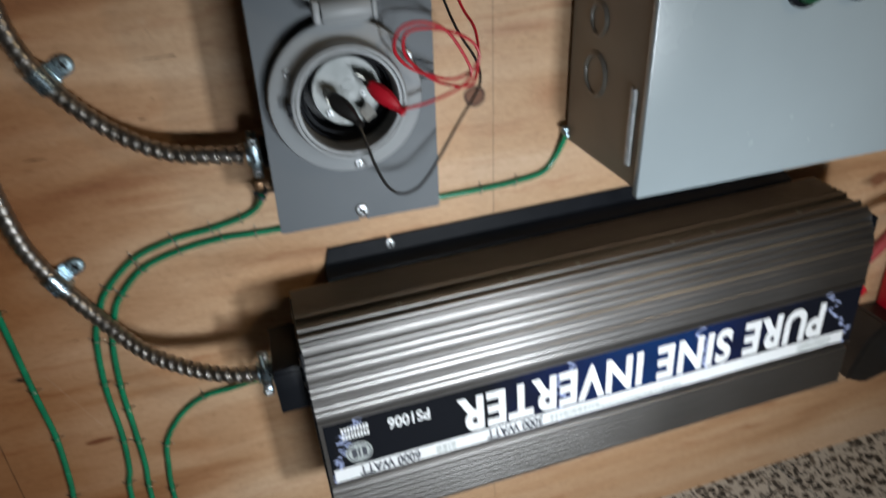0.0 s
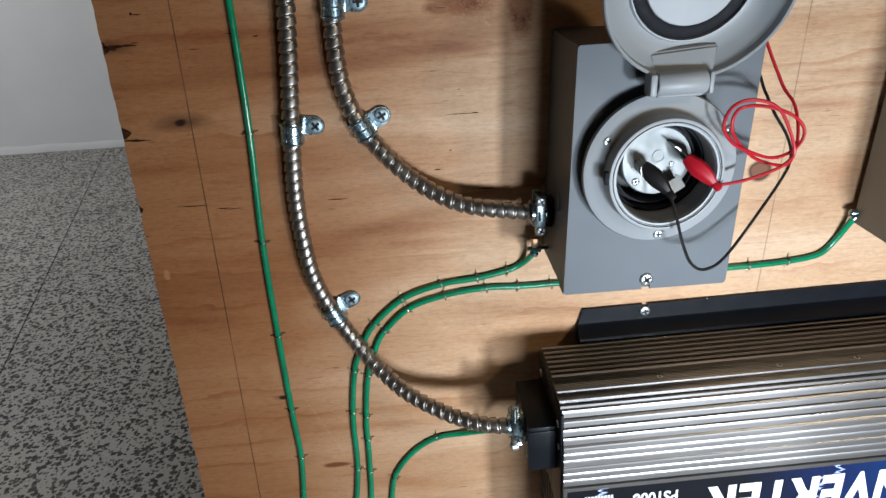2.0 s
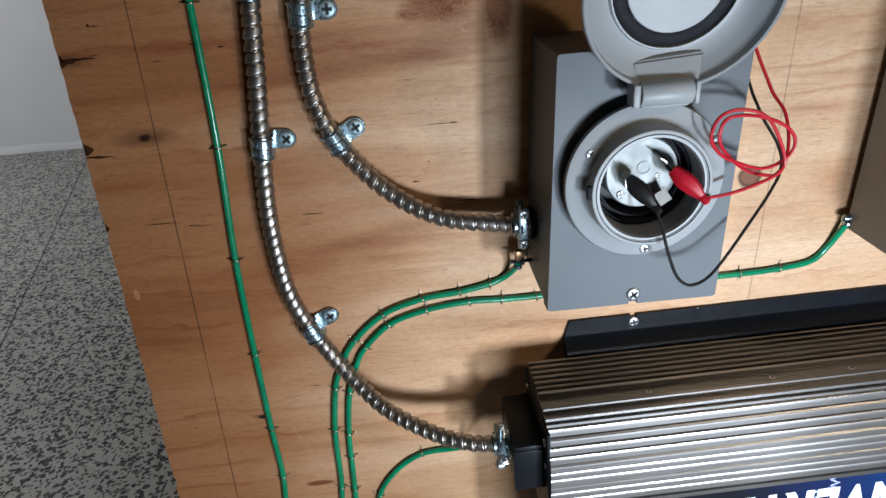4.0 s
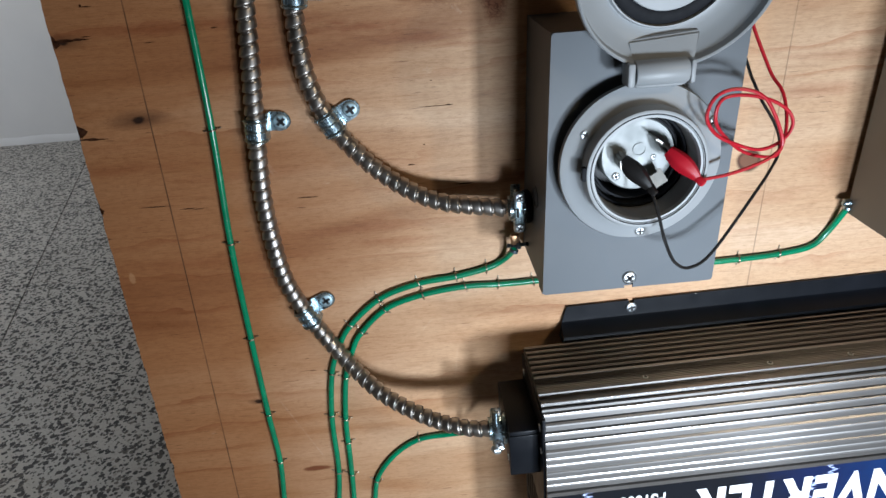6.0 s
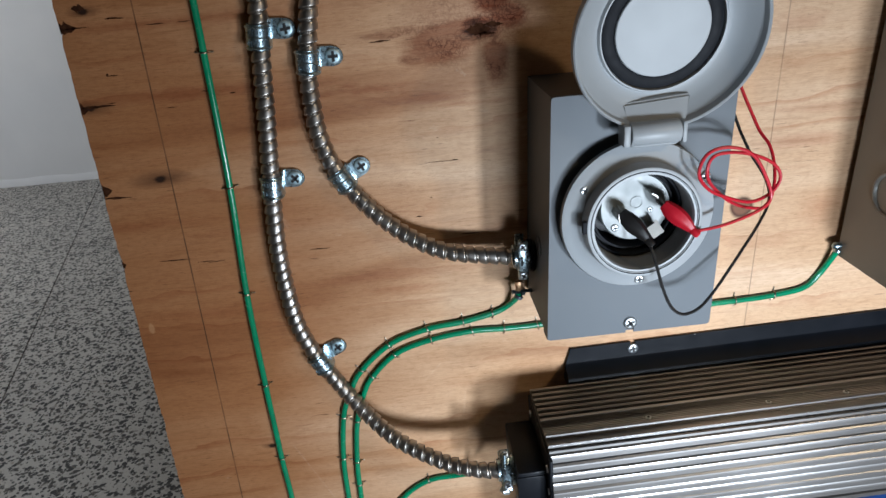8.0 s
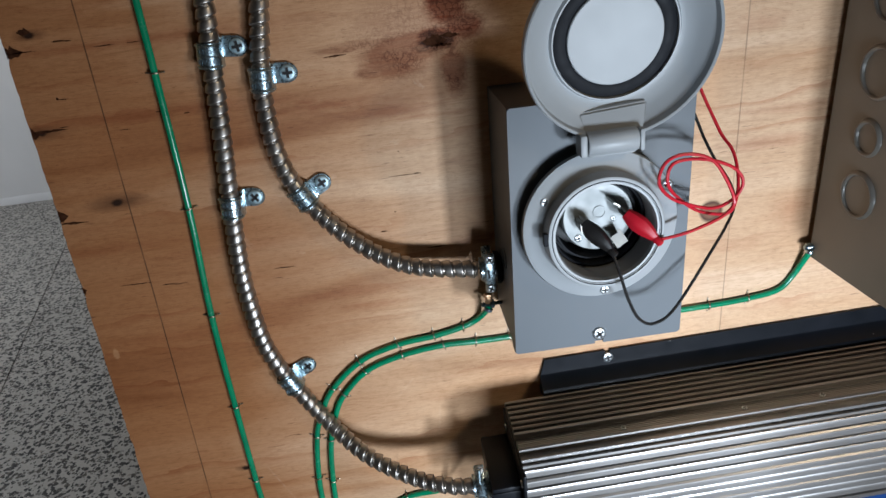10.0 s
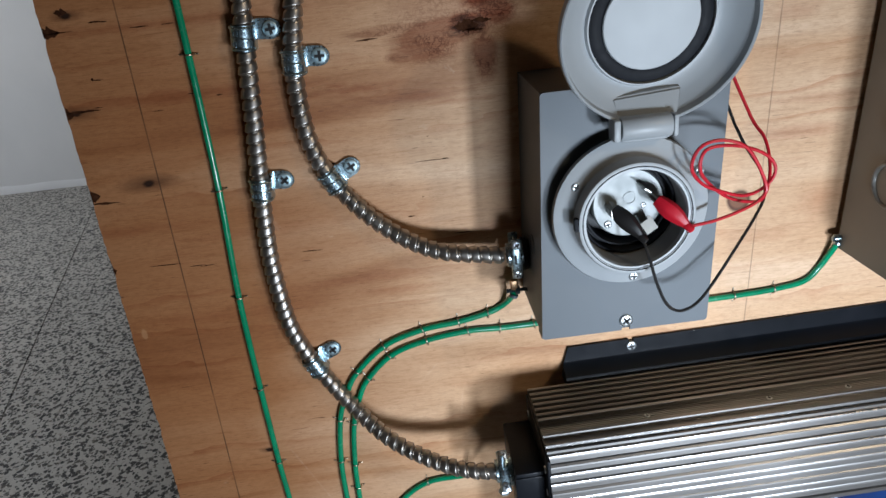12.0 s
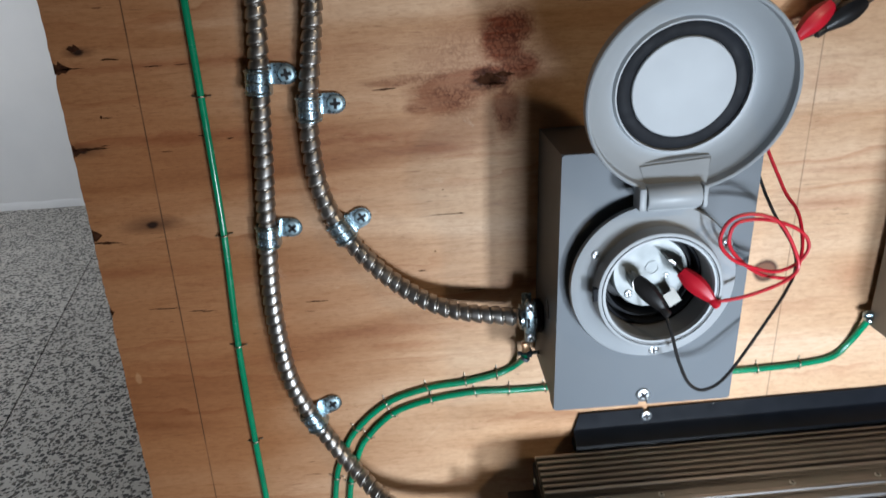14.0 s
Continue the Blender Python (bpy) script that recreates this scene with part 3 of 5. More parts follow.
# ---- the board ----
def board():
    b = thing("plywood_board", "knotty plywood board with pencil lines, standing on floor", "board")
    rnd = random.Random(2)
    left = []
    for i in range(260):
        z = 1.30 * i / 259
        nick = 0.0016 * sum(math.exp(-((z - c) / w) ** 2) for c, w in ((0.905, 0.006), (0.768, 0.008), (0.700, 0.009), (0.52, 0.004), (0.40, 0.006)))
        left.append((-0.371 + 0.031 * z + nick + rnd.uniform(-0.0005, 0.0005) + 0.0004 * noise.noise(Vector((z * 90, 1, 0))), z))
    outline = left + [(1.22, 1.30), (1.22, 0.0)]
    bm = prism(outline, 0.0, 0.018)
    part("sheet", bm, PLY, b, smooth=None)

    def torn(name, marks, ragged, thin=1.0):
        """Dark torn patches or splinters along the grain, as thin slivers on the face."""
        bm = bmesh.new()
        for cx, cz, rx, rz in marks:
            top, low = [], []
            skew = rnd.uniform(-0.10, 0.10)
            steps = 9 if rx < 0.006 else 15
            for k in range(steps):
                u = -1 + 2 * k / (steps - 1)
                h = rz * thin * (1 - abs(u) ** 1.6)
                top.append((cx + u * rx, cz + skew * u * rx * 0.5 + h * rnd.uniform(1 - ragged, 1.15)))
                low.append((cx + u * rx, cz + skew * u * rx * 0.5 - h * rnd.uniform(1 - ragged, 1.15) - 0.00004))
            edge = [max(-0.3705 + 0.031 * z, x) for x, z in top + low[::-1]]
            pts = [(x, z) for x, (_, z) in zip(edge, top + low[::-1])]
            face = [bm.verts.new((x, -0.0002, z)) for x, z in pts]
            back = [bm.verts.new((x, 0.0004, z)) for x, z in pts]
            n = len(pts)
            for k in range(steps - 1):
                bm.faces.new((face[k], face[k + 1], face[n - 2 - k], face[n - 1 - k]))
            for k in range(n):
                bm.faces.new((face[k], back[k], back[(k + 1) % n], face[(k + 1) % n]))
        return tagged(part(name, bm, BURNT, b, smooth=None), kind="stuff")

    torn("knot_core", ((-0.0085, 0.8782, 0.0105, 0.0062), (0.0040, 0.8815, 0.0090, 0.0022), (-0.002, 0.8745, 0.0080, 0.0016)), 0.55)
    torn("torn_patch", ((-0.3415, 0.9075, 0.0125, 0.0060), (-0.3460, 0.8420, 0.0075, 0.0070), (-0.3490, 0.7705, 0.0105, 0.0065), (-0.3535, 0.6990, 0.0085, 0.0085), (-0.3245, 0.9215, 0.0052, 0.0036)), 0.6)
    torn("splinter", ((-0.331, 0.8440, 0.017, 0.0018), (-0.337, 0.7638, 0.014, 0.0018), (-0.3330, 0.9068, 0.014, 0.0008), (-0.3010, 0.9122, 0.005, 0.0012), (-0.2945, 0.9118, 0.004, 0.0008), (-0.2677, 0.9050, 0.008, 0.0008), (-0.3156, 0.8690, 0.0011, 0.0024), (-0.2706, 0.8380, 0.005, 0.0004), (-0.3005, 0.6988, 0.015, 0.0008), (-0.2730, 0.6945, 0.008, 0.0007), (-0.2640, 0.6935, 0.008, 0.0005), (-0.1675, 0.6955, 0.010, 0.0008), (-0.0480, 0.7681, 0.015, 0.0004), (-0.0360, 0.7683, 0.0035, 0.0008), (-0.0727, 0.7176, 0.0035, 0.0009), (-0.0909, 0.8758, 0.010, 0.0011), (-0.027, 0.6956, 0.010, 0.0008), (-0.312, 0.868, 0.005, 0.0006), (-0.245, 0.905, 0.006, 0.0006), (-0.050, 0.7900, 0.0008, 0.0007), (-0.060, 0.735, 0.0012, 0.0007), (-0.352, 0.672, 0.006, 0.0008), (-0.318, 0.846, 0.004, 0.0006), (-0.240, 0.849, 0.004, 0.0007), (-0.218, 0.8455, 0.003, 0.0009)), 0.5, 0.72)
    return b


board()


# ---- flexible conduits and straps ----
def rib(pitch=0.0094, r0=0.0051, a=0.0031):
    ts, hs = (0.0, 0.10, 0.20, 0.50, 0.74, 0.84, 0.92, 1.0), (0.0, 0.46, 0.68, 0.86, 0.97, 1.0, 0.70, 0.0)

    def radius(s, ang):
        t = (s / pitch - ang / (2 * math.pi)) % 1.0      # each turn of the strip flares into a lip that laps the next
        return r0 + a * float(np.interp(t, ts, hs))
    return radius


def conduit(label, pts):
    c = thing("flexible_conduit", label, "conduit", "flexible conduits on the board")
    part("corrugated_tube", sweep(pts, rib(), 24, 0.00058), STEEL, c, smooth=75)
    return c


Y1 = -0.0092
conduit("spiral-ribbed steel conduit curving down to the inverter", [(-0.166, Y1, 1.25), (-0.172, Y1, 1.05), (-0.180, Y1, 0.945), (-0.187, Y1, 0.880), (-0.193, Y1, 0.820), (-0.199, Y1, 0.765), (-0.204, Y1, 0.705), (-0.203, Y1, 0.655), (-0.198, Y1, 0.617), (-0.183, Y1, 0.577), (-0.156, -0.014, 0.530), (-0.121, -0.036, 0.498), (-0.078, -0.060, 0.483), (-0.045, -0.073, 0.478), (-0.018, -0.078, 0.477)])
conduit("spiral-ribbed steel conduit curving into the inlet box", [(-0.128, Y1, 1.25), (-0.130, Y1, 1.05), (-0.138, Y1, 0.945), (-0.151, Y1, 0.868), (-0.153, Y1, 0.827), (-0.149, Y1, 0.794), (-0.136, Y1, 0.762), (-0.112, -0.012, 0.730), (-0.082, -0.018, 0.705), (-0.048, -0.026, 0.690), (0.006, -0.030, 0.681)])


def strap(cx, cz, sx, sz, lean):
    """One-hole strap: a saddle over the conduit and a tab with a screw. lean: the conduit's lean from upright, degrees."""
    m = pose(cx, 0, cz, 0, lean, 0)
    local = m.inverted() @ Vector((sx, 0, sz))
    s = thing("conduit_strap", "zinc one-hole strap screwed over flexible conduit", "strap", "conduit straps", m)
    R, w, th = 0.0086, 0.0098, 0.0010
    angles = np.linspace(0, math.pi, 17)
    prof = [(-R, 0.0)] + [(-R * math.cos(a), Y1 - R * math.sin(a)) for a in angles] + [(R, 0.0)]
    outer = [(-R - th, 0.0)] + [(-(R + th) * math.cos(a), Y1 - (R + th) * math.sin(a)) for a in angles] + [(R + th, 0.0)]
    part("saddle", prism(outer + prof[::-1], -w, w, "z"), ZINC, s, smooth=35)
    for z in (-w * 0.82, 0.0, w * 0.82):                # pressed beads across the saddle
        arc = [(-(R + th) * math.cos(a), Y1 - (R + th) * math.sin(a), z) for a in np.linspace(0.15, math.pi - 0.15, 14)]
        part("bead", sweep(arc, 0.0011 if z else 0.0006, 6, 0.002), ZINC, s)
    bm = bmesh.new()
    for k, a in enumerate((0.75, 1.05, 1.35, 1.80, 2.10, 2.40, 0.90, 1.25, 1.60, 1.95, 2.30)):
        zo = -0.0042 if k < 6 else 0.0040
        piece = box((-0.0009, -R - th - 0.0003, zo - 0.0014 - 0.0006 * (k % 2)), (0.0003 + 0.0006 * (k % 3), -R - th + 0.0002, zo + 0.0012 + 0.0007 * (k % 3)))
        piece.transform(Matrix.Translation((0, Y1, 0)) @ pose(0, 0, 0, 0, 0, math.degrees(a) - 90))
        tmp = bpy.data.meshes.new("tmp")
        piece.to_mesh(tmp)
        piece.free()
        bm.from_mesh(tmp)
        bpy.data.meshes.remove(tmp)
    tagged(part("stamped_mark", bm, DULLZINC, s), kind="stuff")
    reach, v = local.x, local.z
    tab = [(R * 0.95, v - 0.0082), (reach, v - 0.0082)] + [(reach + 0.0088 * math.cos(a), v + 0.0082 * math.sin(a)) for a in np.linspace(-math.pi / 2 + 0.25, math.pi / 2 - 0.25, 9)] + [(reach, v + 0.0082), (R * 0.95, v + 0.0082)]
    bm = prism(tab, -0.0032, -0.0016)
    bmesh.ops.bevel(bm, geom=list(bm.edges), offset=0.0004, segments=1, affect="EDGES")
    part("tab", bm, ZINC, s)
    part("riser", box((R * 0.90, -0.0078, v - 0.0080), (R * 0.90 + 0.0028, -0.0016, v + 0.0080), 0.0008), ZINC, s)
    screw(s, reach + 0.0006, -0.0032, v, 0.0066, random.Random(cx).uniform(0, 80), "dull zinc pan-head screw", zinc=True)


strap(-0.187, 0.889, -0.166, 0.893, 6)
strap(-0.1985, 0.763, -0.179, 0.767, 5)
strap(-0.184, 0.578, -0.166, 0.590, -24)
strap(-0.151, 0.866, -0.131, 0.868, 4)
strap(-0.137, 0.763, -0.120, 0.772, -28)


# ---- green earth wires ----
def staple_mesh():
    r = 0.0036
    pts = [(-0.0080, -0.0004, 0.0004), (-0.0058, -0.0010, 0), (-0.0040, -0.0008, 0), (-0.0034, -0.0050, 0), (0, -0.0066, 0), (0.0034, -0.0050, 0), (0.0040, -0.0008, 0), (0.0058, -0.0010, 0), (0.0080, -0.0004, -0.0004)]
    return mesh_of(sweep(pts, 0.00068, 6, 0.0011), "wire_staple", STAPLE_WIRE, 60)


STAPLE = staple_mesh()


def earth_wire(label, pts, staples, r=0.0030):
    """pts: (x, z) on the board or (x, y, z) off it. staples: places along the wire as (x, z)."""
    full = [p if len(p) == 3 else (p[0], -r - 0.0004, p[1]) for p in pts]
    w = thing("earth_wire", label, "wire", "green earth wires")
    part("insulation", sweep(full, r, 10, 0.004), GREEN, w, smooth=60)
    line = smooth_path(full, 0.002)
    for i, (x, z) in enumerate(staples):
        k = min(range(1, len(line) - 1), key=lambda j: (line[j].x - x) ** 2 + (line[j].z - z) ** 2)
        d = line[k + 1] - line[k - 1]
        turn = math.degrees(math.atan2(d.z, d.x)) + 90 + (i * 37 % 25 - 12)
        st = tagged(new("wire_staple", STAPLE), "small bright staple holding green wire to plywood", "staple", "wire staples")
        st.matrix_basis = pose(line[k].x, 0, line[k].z, 0, -turn, 0)


earth_wire("long green earth wire running down the board edge", [(-0.226, 1.25), (-0.230, 1.08), (-0.233, 0.951), (-0.234, 0.880), (-0.2365, 0.765), (-0.2425, 0.658), (-0.244, 0.555), (-0.244, 0.458), (-0.243, 0.395), (-0.249, 0.330), (-0.255, 0.280), (-0.262, 0.10)], [(-0.234, 1.0), (-0.234, 0.881), (-0.237, 0.764), (-0.243, 0.659), (-0.244, 0.555), (-0.244, 0.460), (-0.243, 0.394), (-0.25, 0.31)])
earth_wire("green earth wire clamped to the inlet box lug", [(0.0138, -0.0205, 0.6368), (0.0120, -0.0120, 0.6270), (0.004, 0.615), (-0.010, 0.609), (-0.040, 0.603), (-0.076, 0.599), (-0.115, 0.586), (-0.148, 0.557), (-0.162, 0.531), (-0.172, 0.504), (-0.180, 0.445), (-0.182, 0.380), (-0.188, 0.330), (-0.197, 0.285), (-0.206, 0.10)], [(-0.010, 0.609), (-0.040, 0.603), (-0.076, 0.599), (-0.115, 0.586), (-0.146, 0.560), (-0.172, 0.504), (-0.180, 0.450), (-0.184, 0.372), (-0.19, 0.31)])
earth_wire("green earth wire passing beneath the inlet box", [(0.3312, -0.0105, 0.6420), (0.3285, -0.0075, 0.6320), (0.321, 0.614), (0.307, 0.600), (0.277, 0.595), (0.237, 0.593), (0.150, 0.592), (0.038, 0.590), (0.001, 0.590), (-0.032, 0.591), (-0.074, 0.586), (-0.110, 0.574), (-0.137, 0.549), (-0.148, 0.529), (-0.159, 0.495), (-0.166, 0.440), (-0.168, 0.388), (-0.171, 0.330), (-0.177, 0.280), (-0.186, 0.10)], [(0.277, 0.595), (0.237, 0.593), (0.034, 0.590), (0.001, 0.590), (-0.032, 0.591), (-0.074, 0.586), (-0.110, 0.574), (-0.136, 0.550), (-0.158, 0.498), (-0.166, 0.444), (-0.167, 0.412), (-0.168, 0.366), (-0.175, 0.30)])
earth_wire("green earth wire leaving the inverter terminal cover", [(-0.010, -0.062, 0.462), (-0.022, -0.046, 0.446), (-0.040, -0.020, 0.424), (-0.060, -0.006, 0.411), (-0.091, 0.406), (-0.118, 0.389), (-0.140, 0.359), (-0.148, 0.323), (-0.154, 0.270), (-0.160, 0.10)], [(-0.091, 0.406), (-0.142, 0.352), (-0.153, 0.285)])


def lug(x, y, z, label, reach, bronze=False):
    """A small earth screw driven sideways into a housing, with a strap that grips the wire; reach: how far the housing is."""
    g = thing("earth_lug", label, "lug", "earth lugs", pose(x, y, z))
    axis = pose(0, 0, 0, 0, 90, 0)
    thread = [(0, -0.0095), (0.0016, -0.0095)] + [(0.0017 if k % 2 else 0.0022, -0.0090 + 0.0006 * k) for k in range(16)] + [(0.0018, reach), (0, reach)]
    part("threaded_screw", lathe(thread, axis, 12), DULLZINC if bronze else ZINC, g)
    part("hex_head", lathe([(0, -0.0012), (0.0036, -0.0012), (0.0042, -0.0006), (0.0042, 0.0026), (0.0034, 0.0032), (0, 0.0032)], axis @ pose(0, 0, 0, 0, 0, 15), 6), DULLZINC, g)
    if bronze:
        part("strap", box((-0.0055, -0.0022, 0.0010), (0.0015, 0.0022, 0.0110), 0.0008), COPPER, g, "bronze strap")
    else:
        part("strap", lathe([(0, -0.0085), (0.0026, -0.0085), (0.0036, -0.0070), (0.0036, 0.0010), (0, 0.0010)], axis @ pose(-0.0006, 0, 0), 16), ZINC, g, "rounded zinc cap")
    part("wire_grip", lathe([(0.0024, 0), (0.0039, 0), (0.0042, 0.0012), (0.0042, 0.0030), (0.0024, 0.0030)], pose(-0.0035, 0.001, -0.0075, 0, 24, 0), 14, closed=True), DULLZINC if bronze else ZINC, g)
    return g


lug(0.0165, -0.0215, 0.6398, "small bronze earth lug under the conduit connector", 0.0105, True)
lug(0.3340, -0.0115, 0.6470, "small zinc earth lug at the panel corner", 0.0060)


# ---- inlet box ----
BX0, BX1, BZ0, BZ1, BY = 0.0260, 0.1650, 0.6305, 0.836, -0.096
BLEAN = Matrix.Translation((0, 0, 0.6305)) @ Matrix(((1, 0, 0.028, 0), (0, 1, 0, 0), (0, 0, 1, 0), (0, 0, 0, 1))) @ Matrix.Translation((0, 0, -0.6305))
CX, CZ = 0.0945, 0.7420                             # centre of the flange
FX, FZ = 0.0970, 0.7440                             # centre of the contact face


def inlet_box():
    b = thing("power_inlet_box", "grey steel power inlet box mounted on plywood", "inlet box", at=pose(0, 0, 0))

    def leaning(name, bm):
        bm.transform(BLEAN)
        return part(name, bm, BOXPAINT, b)

    # back pan: a tray with thickness, open to the front
    t = 0.0016
    leaning("back_plate", box((BX0, -0.0012, BZ0), (BX1, 0.0, BZ1)))
    for lo, hi in (((BX0, BY + 0.002, BZ0), (BX0 + t, -0.0012, BZ1)), ((BX1 - t, BY + 0.002, BZ0), (BX1, -0.0012, BZ1)), ((BX0 + t, BY + 0.002, BZ0), (BX1 - t, -0.0012, BZ0 + t)), ((BX0 + t, BY + 0.002, BZ1 - t), (BX1 - t, -0.0012, BZ1))):
        leaning("side_plate", box(lo, hi))
    # front cover with a small notch under the lower screw and a round hole for the inlet
    n = 96
    outer = []
    w0, w1, h0, h1, c = BX0 - 0.001, BX1 + 0.001, BZ0 - 0.001, BZ1 + 0.001, 0.0028
    for (px, pz), a0 in (((w1 - c, h1 - c), 0), ((w0 + c, h1 - c), 90), ((w0 + c, h0 + c), 180), ((w1 - c, h0 + c), 270)):
        outer += [(px + c * math.cos(radians(a0 + k * 30)), pz + c * math.sin(radians(a0 + k * 30))) for k in range(4)]
    i = 12
    nx = 0.0962
    outer[i:i] = [(nx - 0.0035, h0), (nx - 0.0035, h0 + 0.004), (nx + 0.0035, h0 + 0.004), (nx + 0.0035, h0)]
    bm = bmesh.new()
    ro = 0.046
    for y in (BY + 0.0018, BY):
        vo = [bm.verts.new((u, y, v)) for u, v in outer]
        vi = [bm.verts.new((CX + ro * math.cos(2 * math.pi * k / 40), y, CZ + ro * math.sin(2 * math.pi * k / 40))) for k in range(40)]
        eo = [bm.edges.new((vo[k], vo[(k + 1) % len(vo)])) for k in range(len(vo))]
        ei = [bm.edges.new((vi[k], vi[(k + 1) % 40])) for k in range(40)]
        bmesh.ops.triangle_fill(bm, edges=eo + ei, use_beauty=True)
        if y != BY:
            first = (vo, vi)
    for a, bb in ((first[0], vo), (first[1], vi)):
        for k in range(len(a)):
            bm.faces.new((a[k], a[(k + 1) % len(a)], bb[(k + 1) % len(a)], bb[k]))
    leaning("front_cover", bm)
    # the cover's folded side lips
    bm = bmesh.new()
    box((w0, BY + 0.0018, h0), (w0 + 0.0009, BY + 0.016, h1), bm=bm)
    box((w1 - 0.0009, BY + 0.0018, h0), (w1, BY + 0.016, h1), bm=bm)
    box((w0 + 0.001, BY + 0.0018, h1 - 0.0009), (w1 - 0.001, BY + 0.016, h1), bm=bm)
    leaning("cover_lip", bm)
    screw(b, nx, BY, 0.6390, 0.0058, 35)
    # knock-out ring on the left side
    part("knockout", lathe([(0.009, 0), (0.009, 0.0006), (0.0082, 0.0006), (0.0082, 0)], pose(BX0 + 0.0015, -0.055, 0.70) @ pose(0, 0, 0, 0, -90, 0), 28), BOXPAINT, b)
    return b


inlet_box()


def connector(x, y, z, label, out=-90, tall=True):
    """A two-screw clamp connector on the end of a conduit; its axis runs along x."""
    c = thing("conduit_connector", label, "connector", "conduit connectors", pose(x, y, z))
    axis = pose(0, 0, 0, 0, 90, 0)
    part("lock_ring", lathe([(0.0085, 0), (0.0150, 0), (0.0150, 0.004), (0.0125, 0.0055), (0.0085, 0.0055)], pose(-0.0058, 0, 0) @ axis, 28, closed=True), BLACK if tall else ZINC, c)
    part("barrel", lathe([(0.0078, 0), (0.0108, 0), (0.0108, 0.014), (0.0078, 0.014)], pose(-0.0190, 0, 0) @ axis, 24, closed=True), ZINC, c)
    turn = pose(0, 0, 0, 0 if tall else -40, 0, 0)
    bm = box((-0.0165, -0.0125, -0.019), (-0.0070, -0.0085, 0.019), 0.0016)
    bm.transform(turn)
    part("clamp_bar", bm, ZINC, c)
    bm = box((-0.0160, 0.0075, -0.018), (-0.0075, 0.0105, 0.018), 0.0012)
    bm.transform(turn)
    part("clamp_saddle", bm, ZINC, c)
    for s in (-1, 1):
        screw(c, 0, 0, 0, 0.0042, 30, turn=turn @ facing(-0.0118, -0.0125, s * 0.0142, 30 * s))
        shank = lathe([(0, 0), (0.0018, 0), (0.0018, 0.022), (0, 0.022)], turn @ pose(-0.0118, 0.012 if tall else 0.0095, s * 0.0142) @ OUT, 10)
        part("bolt", shank, ZINC, c)
    if not tall:
        thread = [(0, -0.020), (0.0022, -0.020)] + [(0.0019 if k % 2 else 0.0024, -0.019 + 0.0009 * k) for k in range(50)] + [(0, 0.0262)]
        part("threaded_bolt", lathe(thread, pose(-0.0128, -0.0070, 0), 12), ZINC, c)
        part("bolt_head", lathe([(0, 0), (0.0050, 0), (0.0056, 0.0010), (0.0056, 0.0040), (0.0046, 0.0052), (0, 0.0052)], pose(-0.0128, -0.0070, -0.0215), 6), SCREW, c)
    bm = box((-0.0140, -0.0129, -0.0045), (-0.0122, -0.0124, 0.0045), 0.0002)
    bm.transform(turn)
    part("slot", bm, SLOT, c)
    return c


connector(0.0275, -0.030, 0.681, "zinc two-screw clamp connector on the inlet box")


